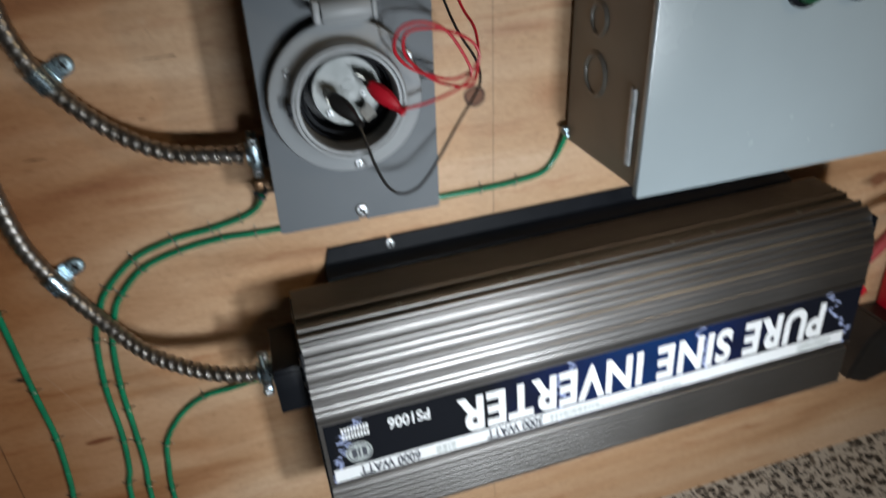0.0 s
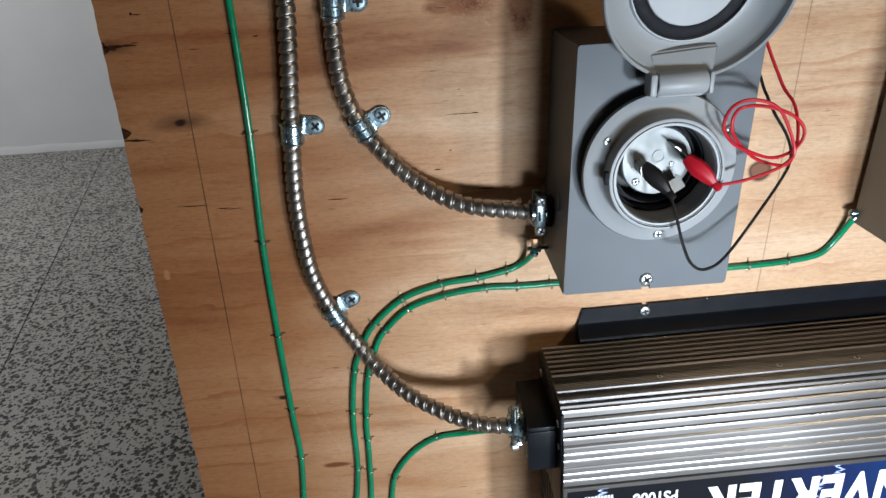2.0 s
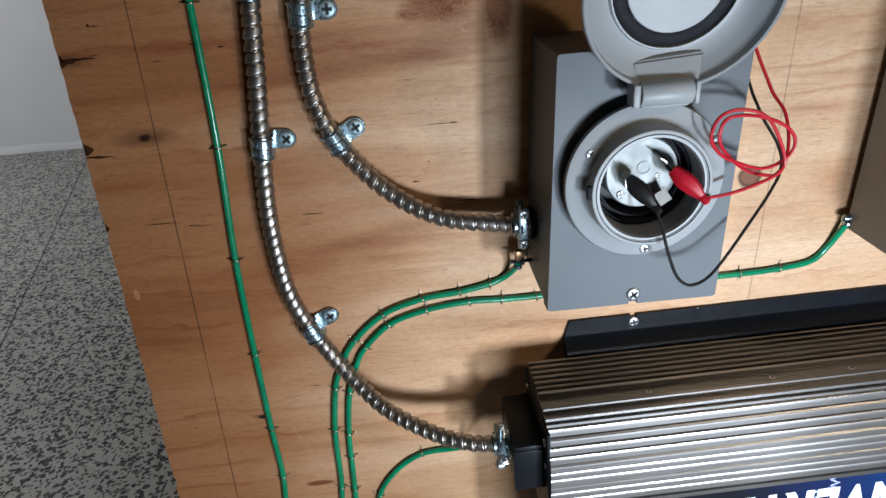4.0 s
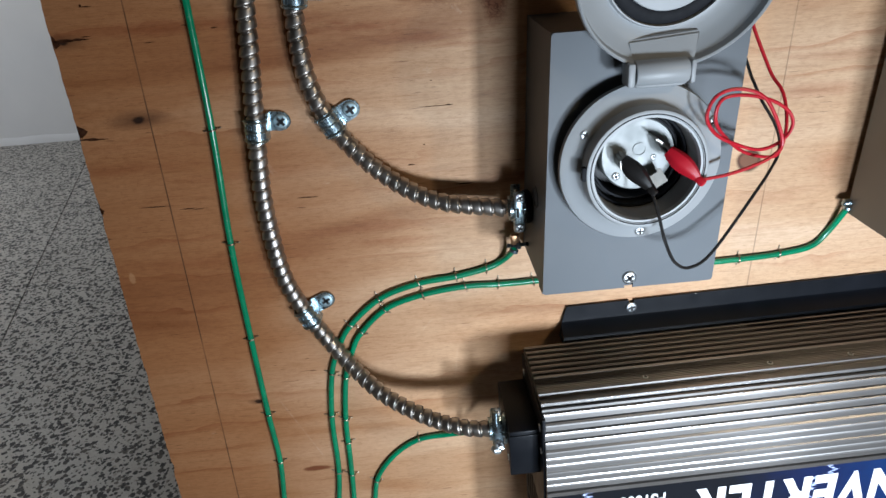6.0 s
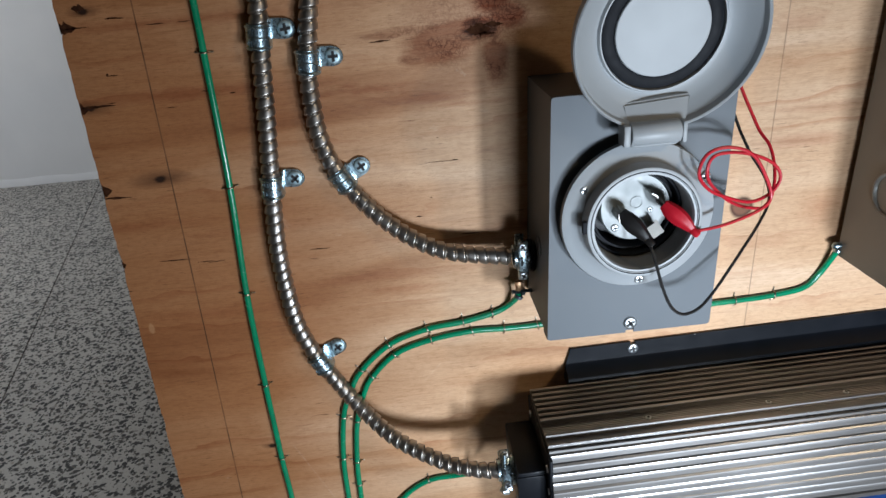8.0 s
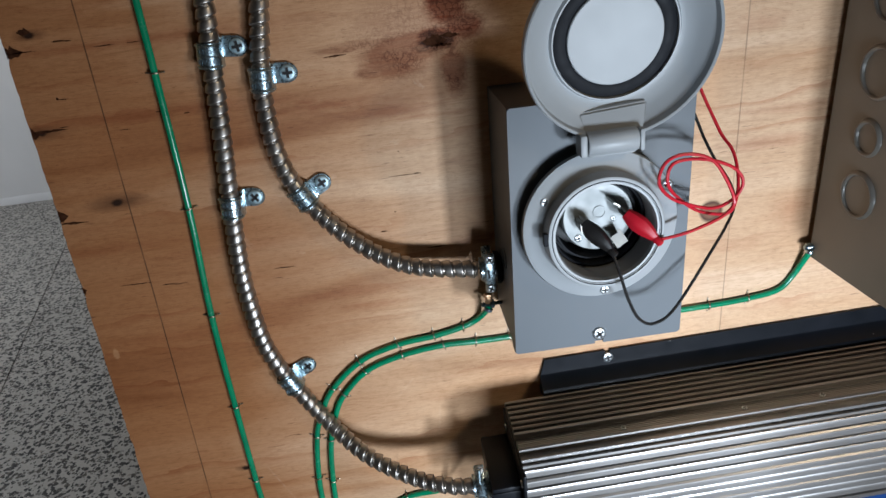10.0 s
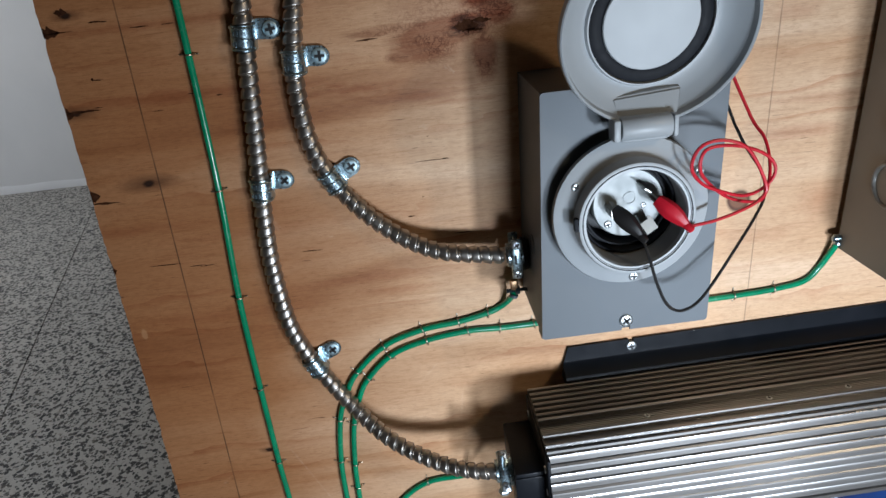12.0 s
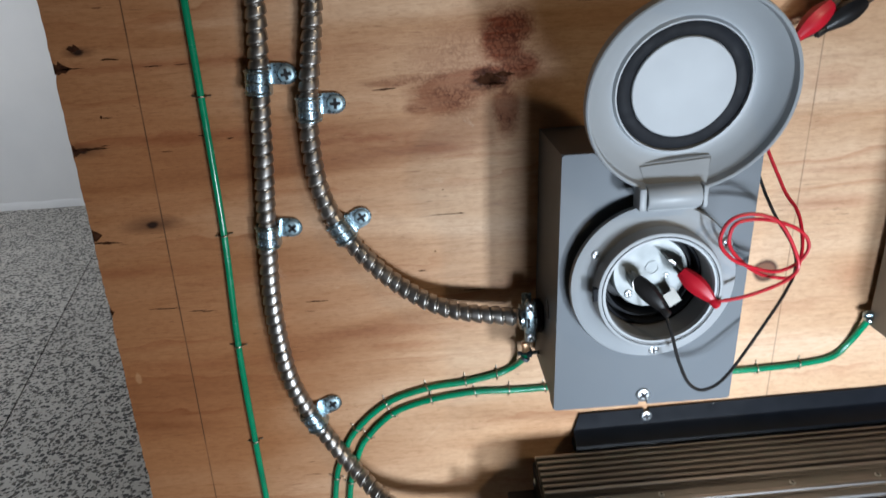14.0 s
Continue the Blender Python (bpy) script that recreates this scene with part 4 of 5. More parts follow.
def inlet():
    f = thing("power_inlet", "round grey flanged power inlet with milky face", "power inlet")
    m, mf = facing(CX, BY, CZ), facing(FX, BY, FZ)
    part("gasket", lathe([(0.040, 0), (0.0535, 0), (0.0535, 0.0075), (0.040, 0.0075)], m, 56, closed=True), RUBBER, f)
    prof = [(0.0405, 0.0078), (0.0580, 0.0078), (0.0602, 0.0092), (0.0606, 0.0110), (0.0596, 0.0132), (0.0545, 0.0148), (0.0478, 0.0162), (0.0455, 0.0185), (0.0448, 0.0270), (0.0440, 0.0290), (0.0422, 0.0296), (0.0405, 0.0292), (0.0400, 0.0270), (0.0400, 0.0140)]
    part("flange", lathe(prof, m, 72, closed=True), PLASTIC, f, "round grey plastic flange with raised collar")
    # thin ring line inside the collar's lip
    part("groove", lathe([(0.0417, 0.0290), (0.0417, 0.02985), (0.0410, 0.02985), (0.0410, 0.0290)], m, 64, closed=True), RUBBER, f)
    part("lip", lathe([(0.0402, 0.0250), (0.0402, 0.0284), (0.0386, 0.0284), (0.0378, 0.0250)], m, 64, closed=True), PLASTIC, f)
    part("collar_lining", lathe([(0.0392, 0.0252), (0.0380, 0.0252), (0.0374, 0.0060), (0.0392, 0.0060)], m, 64, closed=True), SHADEDPLASTIC, f, "grey inner wall of the collar")
    part("well", lathe([(0.0391, 0.0060), (0.0385, -0.020), (0.0, -0.020)], m, 56), BLACK, f, "dark inner well of the inlet")
    part("shroud", lathe([(0.0374, 0.0005), (0.0368, 0.0062), (0.0352, 0.0068), (0.0346, -0.0040), (0.0332, -0.0040), (0.0326, 0.0010), (0.0312, 0.0010), (0.0306, -0.0195), (0.0374, -0.0195)], m, 64, closed=True), RUBBER, f, "black stepped rubber shroud")
    part("face", lathe([(0.0, -0.001), (0.0272, -0.001), (0.0284, -0.003), (0.0284, -0.012), (0.0, -0.012)], mf, 56), FACE, f, "milky white insulating face")
    part("moulded_mark", lathe([(0.0052, -0.0009), (0.0052, -0.0003), (0.0043, -0.0003), (0.0043, -0.0009)], mf @ pose(0.001, 0.004, 0), 24, closed=True), FACE, f)
    # curved blades
    def blade(ang, mid, hook):
        bm = bmesh.new()
        a0, r0, r1 = radians(ang), mid - 0.0006, mid + 0.0006
        spread = 0.20
        pts = [(r0 * math.cos(a0 + s * spread), r0 * math.sin(a0 + s * spread)) for s in np.linspace(-1, 1, 9)] + [(r1 * math.cos(a0 + s * spread), r1 * math.sin(a0 + s * spread)) for s in np.linspace(1, -1, 9)]
        bm = prism(pts, -0.001, 0.015, "z")
        if hook:                                        # turned-over tongue, a flat plate over the face
            bm.free()
            bm = prism([(-0.0050, -0.0062), (0.0050, -0.0062), (0.0050, 0.0048), (0.0022, 0.0066), (0.0022, 0.0040), (-0.0050, 0.0040)], 0.0100, 0.0110, "z")
            box((-0.0050, -0.0062, -0.001), (0.0050, -0.0052, 0.0100), bm=bm)
            box((0.0042, -0.0050, 0.0075), (0.0050, 0.0048, 0.0100), bm=bm)
            bm.transform(pose(mid * math.cos(a0), mid * math.sin(a0), 0.001, -14, 8, 28))
        bm.transform(mf)
        ob = part("blade", bm, BRASS, f, "bright metal contact blade")
        return ob
    blade(55, 0.0175, False)
    blade(185, 0.0175, False)
    blade(304, 0.0215, True)
    part("blade_hole", lathe([(0, 0), (0.0016, 0), (0.0016, 0.0004), (0, 0.0004)], facing(FX + 0.0124, BY - 0.0110, FZ - 0.0186), 12), SLOT, f)
    for x, z, r in ((-0.016, -0.016, 0.0032), (0.012, -0.003, 0.0022)):
        screw(f, FX + x, BY + 0.001, FZ + z, r, 15)
    for a, ra in ((28, 0.0545), (152, 0.0505), (270, 0.0560)):
        screw(f, FX + ra * math.cos(radians(a)), BY - 0.0146, FZ + ra * math.sin(radians(a)), 0.0040, a)
    # latch notch on the collar
    part("latch_notch", box((CX - 0.0472, BY - 0.0288, CZ - 0.004), (CX - 0.0420, BY - 0.0240, CZ + 0.006), 0.0006), RUBBER, f)
    # hinge: a broad barrel on the flange, between two ears of the lid
    R, lean = 0.0669, 12.0
    lm = pose(0.1045, -0.1226, 0.8786, lean, 0, -1.0) @ OUT
    hx, hy, hz = 0.1000, -0.1195, 0.8105
    part("hinge_barrel", lathe([(0, 0), (0.0080, 0), (0.0086, 0.001), (0.0086, 0.035), (0.0080, 0.036), (0, 0.036)], pose(hx - 0.018, hy, hz) @ pose(0, 0, 0, 0, 90, 0), 28), PLASTIC, f)
    part("hinge_foot", box((hx - 0.0178, hy - 0.0040, hz - 0.010), (hx + 0.0178, BY - 0.010, hz + 0.001), 0.003), PLASTIC, f)
    prof = [(0.0, -0.0260), (0.040, -0.0260), (0.046, -0.0235), (0.056, -0.0080), (R - 0.001, 0.002), (R, 0.006), (R - 0.0006, 0.0104), (R - 0.0016, 0.0112), (R - 0.0028, 0.0104), (R - 0.0036, 0.0050), (R - 0.0056, 0.0030), (0.0570, -0.0030), (0.0525, -0.0060), (0.0480, -0.0085), (0.0455, -0.0090), (0.0440, -0.0064), (0.0431, -0.0064), (0.0428, -0.0120), (0.0334, -0.0120), (0.0332, -0.0078), (0.0326, -0.0072), (0.0, -0.0072)]
    lid = part("lid", lathe(prof, lm, 88), PLASTIC, f, "round grey flip lid standing open, inside showing", smooth=28)
    part("gasket_ring", lathe([(0.0336, -0.0121), (0.0336, -0.0094), (0.0344, -0.0088), (0.0418, -0.0088), (0.0426, -0.0094), (0.0426, -0.0121)], lm, 72, closed=True), RUBBER, lid, "black rubber sealing ring")
    # hinge web moulded into the lid, and the two ears
    web = prism([(-0.0225, -R + 0.002), (0.0190, -R + 0.002), (0.0245, -R + 0.0205), (-0.0255, -R + 0.0165)], -0.0160, 0.0104, "z")
    for vert in web.verts:                              # its face slopes down into the cup
        if vert.co.y > -R + 0.01 and vert.co.z > 0:
            vert.co.z = -0.0030
    bmesh.ops.bevel(web, geom=list(web.edges), offset=0.0014, segments=2, affect="EDGES")
    web.transform(lm)
    part("hinge_web", web, PLASTIC, lid)
    for x0, x1 in ((hx - 0.0240, hx - 0.0186), (hx + 0.0186, hx + 0.0225)):
        k = box((x0, hy - 0.0068, hz - 0.0080), (x1, hy + 0.0080, hz + 0.0080), 0.0018, 2)
        part("hinge_ear", k, PLASTIC, lid)
    return f


inlet()


# ---- test leads with crocodile clips ----
def clip(parent, m, mat, name_label):
    c = part("clip", sweep([(0, 0, 0), (0, 0.0005, 0.010), (0, 0, 0.022), (0, 0, 0.031)], lambda s, a: (0.0026 + 0.0042 * math.sin(min(1.0, s / 0.030) * math.pi * 0.86) ** 1.1) * (1.0 if abs(math.sin(a)) < 0.7 else 0.78), 14, 0.0015), mat, parent, name_label)
    c.matrix_basis = m
    bm = bmesh.new()
    for s in (-1, 1):
        prong = prism([(-0.0026, 0.026), (0.0026, 0.026), (0.0021, 0.034), (0.0, 0.0365), (-0.0021, 0.034)], s * 0.0012, s * 0.0022)
        tmp = bpy.data.meshes.new("tmp")
        prong.to_mesh(tmp)
        prong.free()
        bm.from_mesh(tmp)
        bpy.data.meshes.remove(tmp)
    part("jaws", bm, BRASS, c, "bright sprung jaws")
    part("collar", lathe([(0.0017, -0.005), (0.0030, -0.004), (0.0032, 0.001), (0.0020, 0.003)], None, 14), mat, c)
    return c


def aim(tail, tip, roll=0):
    q = (Vector(tip) - Vector(tail)).to_track_quat("Z", "Y").to_matrix().to_4x4()
    return Matrix.Translation(tail) @ q @ pose(0, 0, 0, 0, 0, roll)


def lead(label, mat, pts, tail_tip, far_tip, r):
    l = thing("test_lead", label, "test lead", "crocodile-clip test leads")
    part("cable", sweep(pts, r, 8, 0.003), mat, l)
    clip(l, aim(*tail_tip), mat, "")
    clip(l, aim(*far_tip) @ Matrix.Scale(1.22, 4), mat, "")
    return l


RED_PTS = [(0.1335, -0.128, 0.7330), (0.1533, -0.127, 0.7350), (0.1737, -0.124, 0.7392), (0.1878, -0.121, 0.7443), (0.1936, -0.119, 0.7536), (0.1791, -0.124, 0.7804), (0.1664, -0.127, 0.7923), (0.1493, -0.128, 0.7967), (0.1359, -0.129, 0.7925), (0.1314, -0.129, 0.7785), (0.1415, -0.126, 0.7645), (0.1586, -0.122, 0.7550), (0.1759, -0.118, 0.7484), (0.1892, -0.115, 0.7489), (0.1996, -0.113, 0.7548), (0.2028, -0.113, 0.7644), (0.1956, -0.115, 0.7753), (0.1790, -0.119, 0.7849), (0.1580, -0.123, 0.7907), (0.1424, -0.126, 0.7898), (0.1388, -0.126, 0.7787), (0.1448, -0.123, 0.7663), (0.1633, -0.117, 0.7494), (0.1814, -0.112, 0.7409), (0.1978, -0.107, 0.7387), (0.2060, -0.100, 0.7518), (0.2097, -0.090, 0.7665), (0.2095, -0.080, 0.7795), (0.2037, -0.066, 0.7948), (0.190, -0.046, 0.845), (0.209, -0.034, 0.875), (0.220, -0.026, 0.894)]
lead("thin red test lead looped beside the inlet box", REDV, RED_PTS, ((0.1315, -0.1275, 0.7330), (0.1085, -0.1100, 0.7560)), ((0.2225, -0.024, 0.8955), (0.2500, -0.018, 0.9190)), 0.00130)
BLACK_PTS = [(0.0990, -0.125, 0.7245), (0.1020, -0.131, 0.712), (0.107, -0.136, 0.691), (0.116, -0.136, 0.672), (0.130, -0.132, 0.6640), (0.150, -0.124, 0.6715), (0.1856, -0.108, 0.7104), (0.2028, -0.094, 0.7230), (0.2109, -0.086, 0.7298), (0.2142, -0.080, 0.7393), (0.2119, -0.073, 0.7516), (0.2035, -0.066, 0.7672), (0.1983, -0.060, 0.7802), (0.1953, -0.052, 0.7925), (0.178, -0.036, 0.850), (0.188, -0.024, 0.876), (0.210, -0.020, 0.889), (0.228, -0.018, 0.8945), (0.244, -0.018, 0.8995)]
lead("thin black test lead hanging below the inlet", BLACKV, BLACK_PTS, ((0.0985, -0.1235, 0.7268), (0.0815, -0.1085, 0.7462)), ((0.2455, -0.018, 0.9005), (0.276, -0.016, 0.9190)), 0.00125)


# ---- inverter ----
def inverter():
    m = pose(0.0255, -0.020, 0.282, 0, -1.0, 0)
    v = thing("power_inverter", "dark finned aluminium inverter with blue label, mounted upside down", "inverter", at=m)
    L, Ht, Dp = 0.632, 0.247, 0.108
    # finned section, from the back lower corner round the front to the back upper corner: (y, z)
    sec = [(0.0, 0.0), (-0.006, 0.0)]
    y = -0.010
    while y > -0.096:                                   # underside
        sec += [(y, 0.003), (y - 0.004, 0.003), (y - 0.0045, 0.0), (y - 0.0075, 0.0)]
        y -= 0.0115
    sec += [(-0.100, 0.004)]

    def fin(z, back, pitch, deep, tilt=0.0012, lip=0.0005):         # one fin: a flat face tilted a little upwards, a bevelled lip, a narrow slot
        b, w = -Dp + back, pitch * 0.955
        return [(b + deep, z), (b + 0.0004, z), (b, z + 0.0003), (b + tilt * 0.30, z + w * 0.60), (b + tilt * 0.50, z + w * 0.80), (b + tilt * 0.86, z + w - lip), (b + tilt * 0.86 + lip * 0.95, z + w), (b + deep, z + w + 0.0001)]

    z = 0.008
    while z < 0.062:                                    # lower front fins
        sec += fin(z, 0.0006, 0.0078, 0.0060, 0.0011)
        z += 0.0078
    sec += [(-Dp + 0.003, 0.0705), (-Dp - 0.0005, 0.0710), (-Dp - 0.0005, 0.0735), (-Dp + 0.0012, 0.0735), (-Dp + 0.0012, 0.1540), (-Dp - 0.0010, 0.1540), (-Dp - 0.0010, 0.1585)]
    z = 0.1600
    while z < 0.236:                                    # upper front fins, leaning back towards the top
        sec += fin(z, 0.016 * max(0.0, (z - 0.195) / 0.045) ** 1.5, 0.0079, 0.0066, lip=0.0011 if round(z / 0.0079) % 3 == 1 else 0.0004)
        z += 0.0079
    y = -0.0880
    sec += [(-0.0925, 0.2385), (-0.0922, 0.2412), (-0.0905, 0.2416), (-0.0895, 0.2400), (-0.0885, 0.2400), (y, 0.2445), (y + 0.0030, 0.2448), (y + 0.0036, 0.2425), (-0.0780, 0.2425), (-0.0775, 0.2468), (-0.0745, 0.2472), (-0.0740, 0.2430)]
    for k in range(7):                                  # fine grooves along the ledge
        g = -0.0734 + k * 0.0023
        sec += [(g, 0.2430), (g + 0.0001, 0.2414), (g + 0.0009, 0.2414), (g + 0.0010, 0.2430)]
    sec += [(-0.0570, 0.2430), (-0.0565, 0.2475), (-0.0535, 0.2478)]
    y = -0.0500
    while y < -0.006:                                   # fins on the top
        sec += [(y - 0.0030, 0.2432), (y - 0.0018, 0.2432), (y - 0.0016, 0.2452), (y - 0.0006, 0.2452), (y - 0.0004, 0.2432), (y + 0.0004, 0.2432), (y + 0.0008, 0.2476), (y + 0.0018, 0.2478), (y + 0.0020, 0.2470), (y + 0.0024, 0.2470), (y + 0.0026, 0.2478), (y + 0.0038, 0.2476)]
        y += 0.0080
    sec += [(-0.002, 0.2425), (0.0, 0.2425)]
    part("finned_body", prism(sec, 0.0, L, "x"), ALU, v, "gunmetal finned aluminium body", smooth=None)
    for x in (0.10, 0.215, 0.29, 0.40, 0.45, 0.56):
        screw(v, 0, 0, 0, 0.0026, 0, turn=pose(x, -0.0655, 0.2430))
    # black end plates with vent slots
    def end(x0, x1):
        plate = part("end_plate", box((x0, -Dp + 0.0055, 0.006), (x1, -0.002, Ht - 0.0085), 0.0008), BLACK, v, "black end plate with vent slots")
        bm = bmesh.new()
        xo = x0 - 0.0004 if x0 < 0.1 else x1 - 0.0002
        for i in range(7):
            for j in range(2):
                box((xo, -0.096 + i * 0.0125, 0.020 + j * 0.052), (xo + 0.0006, -0.089 + i * 0.0125, 0.062 + j * 0.052), bm=bm)
        part("vent_slot", bm, DARK, plate)
        for yy in (-0.012, -0.092):
            for zz in (0.016, 0.222):
                screw(plate, 0, 0, 0, 0.0036, 10, turn=pose(x0, yy, zz) @ pose(0, 0, 0, 0, -90, 0) if x0 < 0.1 else pose(x1, yy, zz) @ pose(0, 0, 0, 0, 90, 0))
    end(-0.0022, 0.001)
    end(L - 0.001, L + 0.0010)
    # mounting rails: a black folded strip along the top and one along the foot
    rail = bmesh.new()
    cuts = (0.040, 0.1095, 0.1145, 0.5175, 0.5225, L - 0.030)
    for k, (xa, xb) in enumerate(zip(cuts, cuts[1:])):
        top = 0.2685 if k % 2 else 0.274               # an open slot above each screw
        piece = prism([(0.0185, top), (0.0165, top), (0.0160, 0.2570), (0.0140, 0.2550), (-0.0015, 0.2505), (-0.0030, 0.2480), (-0.0030, 0.2400), (0.0185, 0.2400)], xa, xb, "x")
        tmp = bpy.data.meshes.new("tmp")
        piece.to_mesh(tmp)
        piece.free()
        rail.from_mesh(tmp)
        bpy.data.meshes.remove(tmp)
    for vert in rail.verts:                             # ends sheared off aslant
        if vert.co.x < 0.1 and vert.co.z > 0.252:
            vert.co.x += 0.007 * min(1.0, (vert.co.z - 0.252) / 0.02)
    r = part("mounting_rail", rail, BLACK, v, "black folded mounting rail screwed to plywood")
    for x in (0.112, 0.52):
        screw(r, x, 0.0163, 0.2660, 0.0056, 10)
    part("mounting_rail", prism([(0.0, 0.008), (0.0, -0.012), (0.018, -0.018), (0.018, -0.030), (0.0165, -0.030), (0.015, -0.0195), (-0.003, -0.013), (-0.003, 0.008)], 0.044, L - 0.030, "x"), BLACK, v)
    # label
    lab = part("label", box((0.004, -Dp - 0.0003, 0.0745), (L - 0.0015, -Dp + 0.0010, 0.1535)), LABEL, v, "black and blue printed label, upside down")
    part("stripe", box((0.006, -Dp - 0.0006, 0.0762), (L - 0.014, -Dp - 0.0002, 0.0928)), INK, lab, "white printed stripe")
    def at(x, z, lift=0.0007):
        return pose(x, -Dp - lift, z) @ OUT @ pose(0, 0, 0, 0, 0, 180)
    words("PURE SINE INVERTER", 0.0610, INK, lab, at(0.363, 0.1215), squeeze=0.715, bold=0.0024, spacing=1.10)
    words("PS1006", 0.0190, INK, lab, at(0.088, 0.137), squeeze=0.78, bold=0.0004)
    words("6000 WATT", 0.0166, DARKINK, lab, at(0.063, 0.0845, 0.0009), squeeze=0.74, bold=0.0005)
    words("3000 WATT", 0.0166, DARKINK, lab, at(0.200, 0.0845, 0.0009), squeeze=0.74, bold=0.0005)
    # small print too fine to read, and a certification roundel, as plain shapes
    bm = bmesh.new()
    for x0, x1, z0, z1, rows in ((0.112, 0.133, 0.079, 0.090, 2), (0.240, 0.300, 0.080, 0.0895, 2), (0.300, 0.400, 0.0785, 0.0845, 1), (0.555, 0.600, 0.079, 0.091, 2)):
        for k in range(rows):
            h = (z1 - z0) / rows
            x = x0
            while x < x1:
                w = 0.002 + 0.004 * ((x * 7919) % 1)
                box((x, -Dp - 0.0010, z0 + k * h), (min(x1, x + w), -Dp - 0.0005, z0 + k * h + h * 0.62), bm=bm)
                x += w + 0.0012
    tagged(part("small_print", bm, GREYINK, lab), kind="stuff")
    rm = pose(0.034, -Dp - 0.0004, 0.110) @ OUT
    part("roundel", lathe([(0.0135, 0), (0.0135, 0.0004), (0.0, 0.0004)], rm, 32), GREYINK, lab)
    part("roundel_ring", lathe([(0.0120, 0.0004), (0.0120, 0.0007), (0.0108, 0.0007), (0.0108, 0.0004)], rm, 32, closed=True), DARKINK, lab)
    bm = bmesh.new()
    for x0, x1, z0, z1 in ((0.0265, 0.0315, 0.104, 0.116), (0.0330, 0.0350, 0.104, 0.116), (0.0370, 0.0415, 0.104, 0.116)):
        box((x0, -Dp - 0.0012, z0), (x1, -Dp - 0.0008, z1), bm=bm)
    part("roundel_mark", bm, DARKINK, lab)
    bm = bmesh.new()
    for k in range(9):
        box((0.020 + k * 0.0031, -Dp - 0.0007, 0.1300), (0.0222 + k * 0.0031, -Dp - 0.0004, 0.1365), bm=bm)
        box((0.020 + k * 0.0031, -Dp - 0.0007, 0.1385), (0.0222 + k * 0.0031, -Dp - 0.0004, 0.1450), bm=bm)
    tagged(part("small_print", bm, INK, lab), kind="stuff")
    # terminal cover on the near end
    cov = part("terminal_cover", box((-0.0290, -0.087, 0.166), (-0.0022, -0.012, 0.2150), 0.0018), BLACK, v, "small black steel terminal cover")
    part("cover_lid", box((-0.0298, -0.0885, 0.1652), (-0.0012, -0.0860, 0.2110), 0.0010), BLACK, cov)
    screw(cov, 0, 0, 0, 0.0030, 0, turn=pose(-0.0022, -0.095, 0.198) @ pose(0, 0, 0, 0, -90, 0))
    screw(cov, 0, 0, 0, 0.0030, 0, turn=pose(-0.0290, -0.075, 0.175) @ pose(0, 0, 0, 0, -90, 0))
    return v


inverter()
connector(-0.0035, -0.078, 0.4775, "zinc squeeze connector on the inverter terminal cover", tall=False)


def battery_cable():
    c = thing("battery_cable", "thick red battery cable leaving the inverter", "cable")
    part("insulation", sweep([(0.668, -0.085, 0.435), (0.684, -0.085, 0.438), (0.71, -0.082, 0.452), (0.75, -0.07, 0.47), (0.80, -0.04, 0.47), (0.86, -0.014, 0.44), (0.90, -0.012, 0.33)], 0.0078, 14, 0.005), FADED, c)
    part("lug", lathe([(0, 0), (0.0075, 0), (0.0075, 0.012), (0.006, 0.014), (0, 0.014)], pose(0.656, -0.085, 0.432) @ pose(0, 0, 0, 0, 90, 0), 18), ZINC, c)
    part("boot", sweep([(0.664, -0.098, 0.405), (0.676, -0.098, 0.408), (0.690, -0.096, 0.415)], 0.0085, 14, 0.004), REDV, c)
    return c


def fuse_holder():
    f = thing("fuse_holder", "black fuse holder with a red cap on plywood", "fuse holder")
    bm = prism([(0.764, 0.214), (0.800, 0.196), (0.865, 0.210), (0.865, 0.296), (0.808, 0.300), (0.784, 0.274)], -0.055, -0.0005)
    bmesh.ops.bevel(bm, geom=list(bm.edges), offset=0.003, segments=2, affect="EDGES")
    part("body", bm, BLACKV, f)
    part("cap", box((0.838, -0.050, 0.292), (0.866, -0.004, 0.380), 0.006), REDV, f, "red plastic cap")
    part("stud", lathe([(0, 0), (0.006, 0), (0.006, 0.008), (0, 0.009)], facing(0.832, -0.055, 0.245), 6), ZINC, f)
    return f


battery_cable()
fuse_holder()


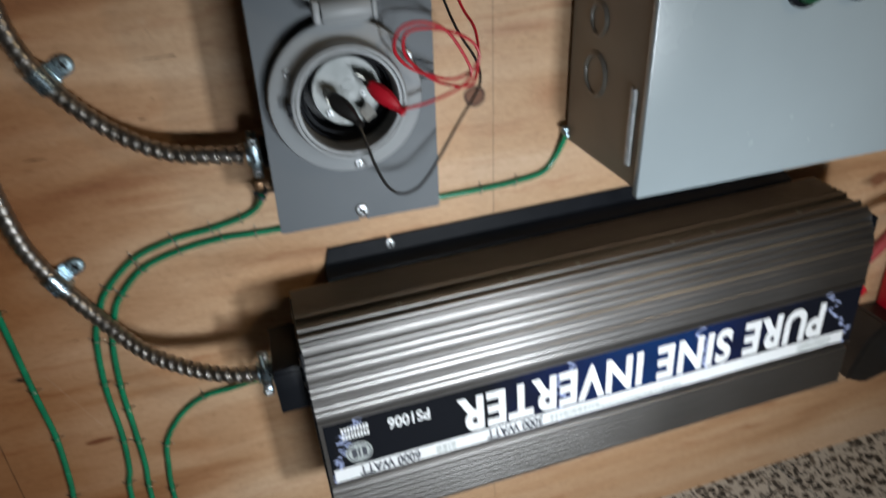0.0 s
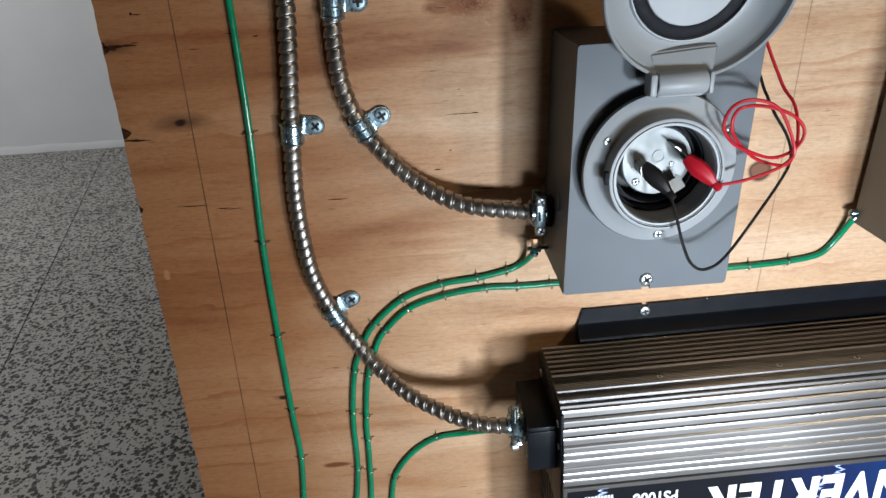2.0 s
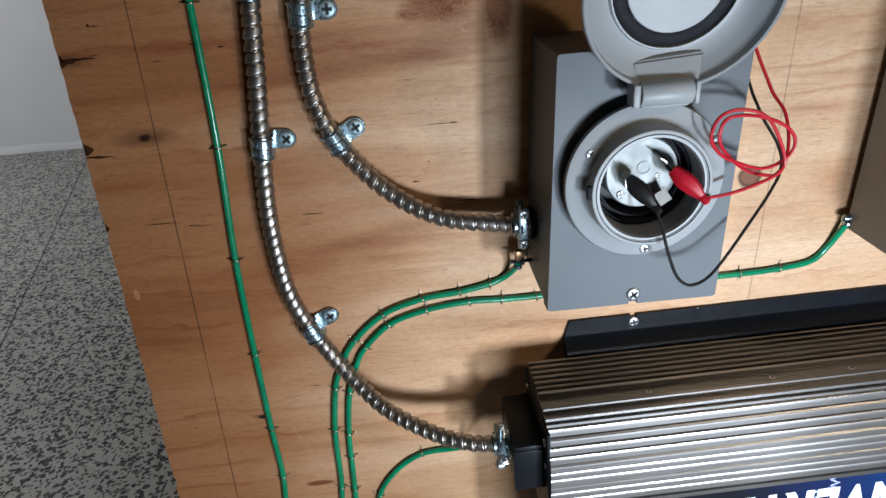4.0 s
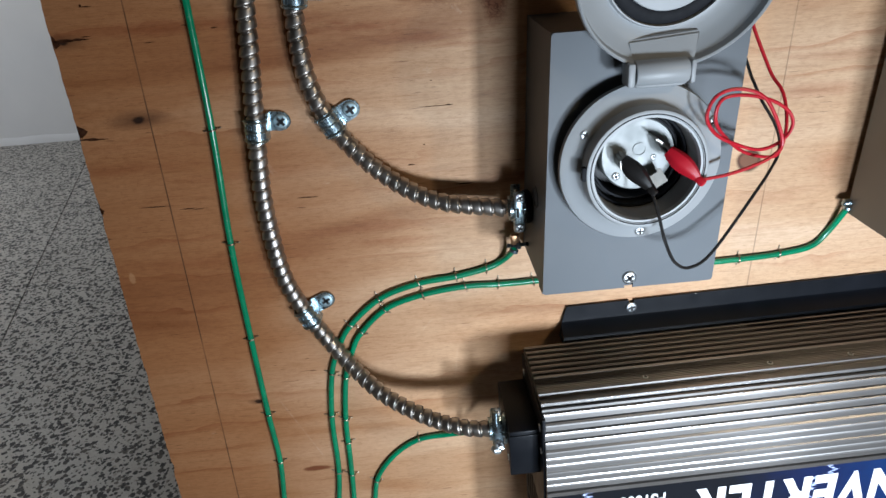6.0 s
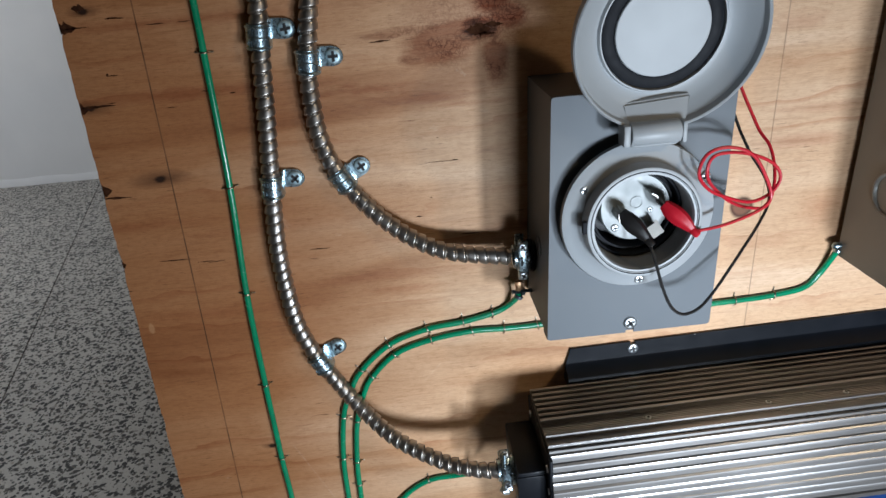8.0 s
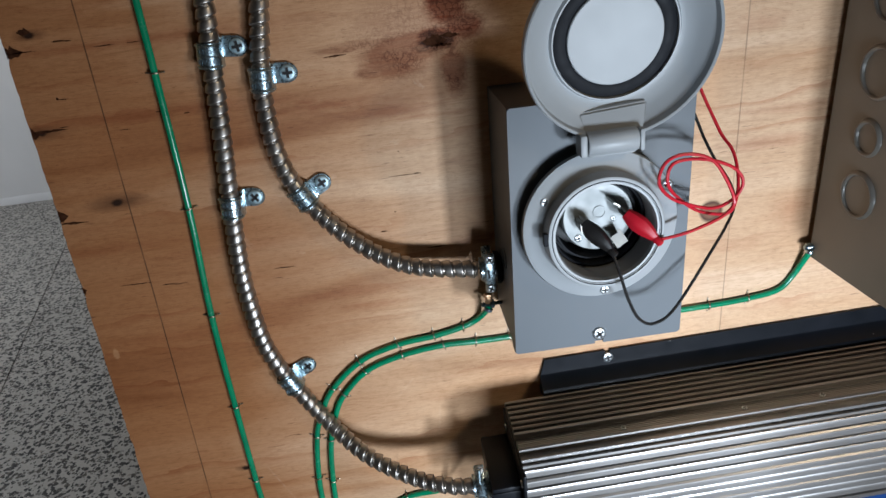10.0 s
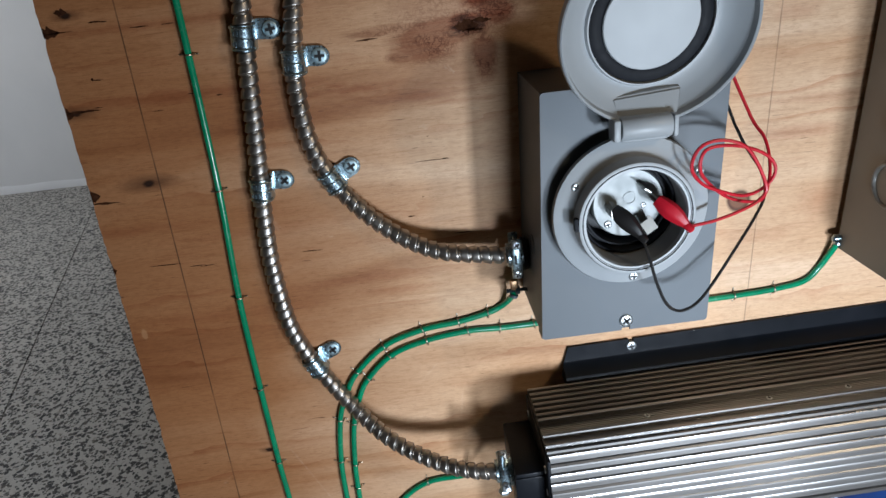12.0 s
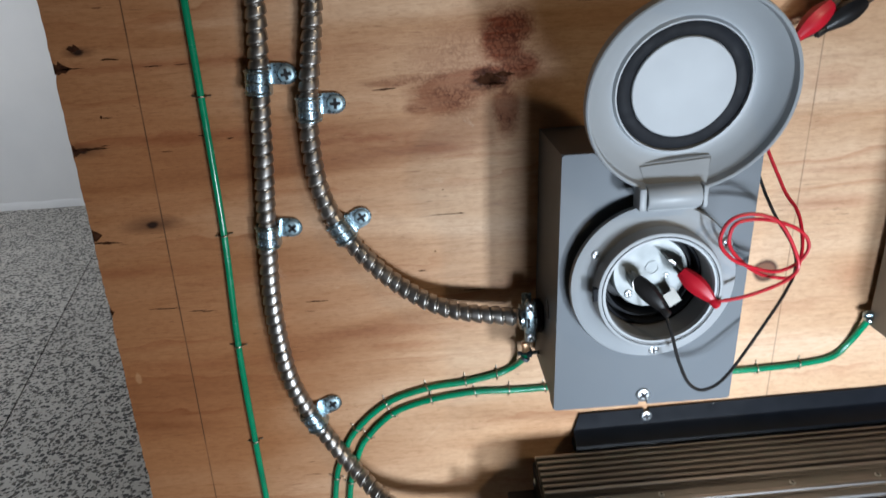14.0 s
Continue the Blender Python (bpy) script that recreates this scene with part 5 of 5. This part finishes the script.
# ---- panel enclosure ----
def panel():
    p = thing("electrical_panel", "pale grey steel panel enclosure with hinged door", "electrical panel")
    x0, x1, z0, z1, yf, yb = 0.3315, 0.738, 0.637, 1.240, -0.148, -0.010
    t = 0.0018
    skew = Matrix.Translation((0, 0, 0.64)) @ Matrix(((1, 0, 0.031, 0), (0, 1, 0, 0), (0, 0, 1, 0), (0, 0, 0, 1))) @ Matrix.Translation((0, 0, -0.64))

    def leaning(name, bm, mat, parent, label=""):
        bm.transform(skew)
        return part(name, bm, mat, parent, label)

    for z in (0.70, 1.15):                              # spacer strips hold it off the board
        leaning("spacer", box((x0 + 0.03, yb, z), (x1 - 0.03, 0.0, z + 0.04)), BLACK, p)
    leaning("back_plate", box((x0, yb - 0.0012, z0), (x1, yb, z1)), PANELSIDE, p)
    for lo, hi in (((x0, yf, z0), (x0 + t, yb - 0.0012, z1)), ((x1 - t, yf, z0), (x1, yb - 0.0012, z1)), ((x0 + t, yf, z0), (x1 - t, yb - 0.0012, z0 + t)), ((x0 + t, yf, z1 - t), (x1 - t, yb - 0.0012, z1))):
        leaning("side_plate", box(lo, hi), PANELSIDE, p, "grey steel side with shade in its colour")
    d = leaning("door", box((x0 - 0.003, yf - 0.009, z0 - 0.006), (x1 + 0.003, yf - 0.0005, z1 + 0.006), 0.0012), PANELPAINT, p, "smooth pale grey enamelled door, closed")
    for z, r in ((0.717, 0.0205), (0.767, 0.0155), (0.820, 0.0215), (0.878, 0.0205), (0.935, 0.0205), (0.99, 0.0155)):
        k = pose(x0 + 0.031 * (z - 0.64), -0.0615, z) @ pose(0, 0, 0, 0, -90, 0)
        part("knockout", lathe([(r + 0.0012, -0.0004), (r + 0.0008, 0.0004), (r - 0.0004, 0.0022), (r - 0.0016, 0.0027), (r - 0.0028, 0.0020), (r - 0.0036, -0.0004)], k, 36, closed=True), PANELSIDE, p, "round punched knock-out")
    for z in (0.688, 0.901, 1.115):
        h = part("hinge", lathe([(0, -0.034), (0.0042, -0.034), (0.0042, -0.013), (0.0036, -0.0128), (0.0036, -0.0122), (0.0042, -0.012), (0.0042, 0.016), (0.0036, 0.0162), (0.0036, 0.0168), (0.0042, 0.017), (0.0042, 0.034), (0, 0.034)], pose(x0 + 0.031 * (z - 0.64) + 0.0005, yf + 0.016, z, 0, 1.8, 0), 18), GALV, d, "bright steel hinge pin")
    for x, z, mat, r in ((0.4645, 0.7945, GREENBTN, 0.0142), (0.5175, 0.7950, REDBTN, 0.0142)):
        b = part("push_button", lathe([(r * 1.2, 0), (r * 1.2, 0.005), (r * 0.98, 0.008), (r * 0.98, 0.003), (0, 0.003)], facing(x, yf - 0.009, z), 32), BLACK, d, "round push button in a black bezel")
        part("button_cap", lathe([(r * 0.9, 0.003), (r * 0.9, 0.012), (r * 0.8, 0.0135), (0, 0.0135)], facing(x, yf - 0.009, z), 32), mat, b)
    ind = part("pilot_lamp", lathe([(0.0065, 0), (0.0065, 0.003), (0.0045, 0.0045), (0.0045, 0.008), (0, 0.0098)], facing(0.4915, yf - 0.009, 0.834), 24), GREENBTN, d, "small green pilot lamp")
    return p


panel()
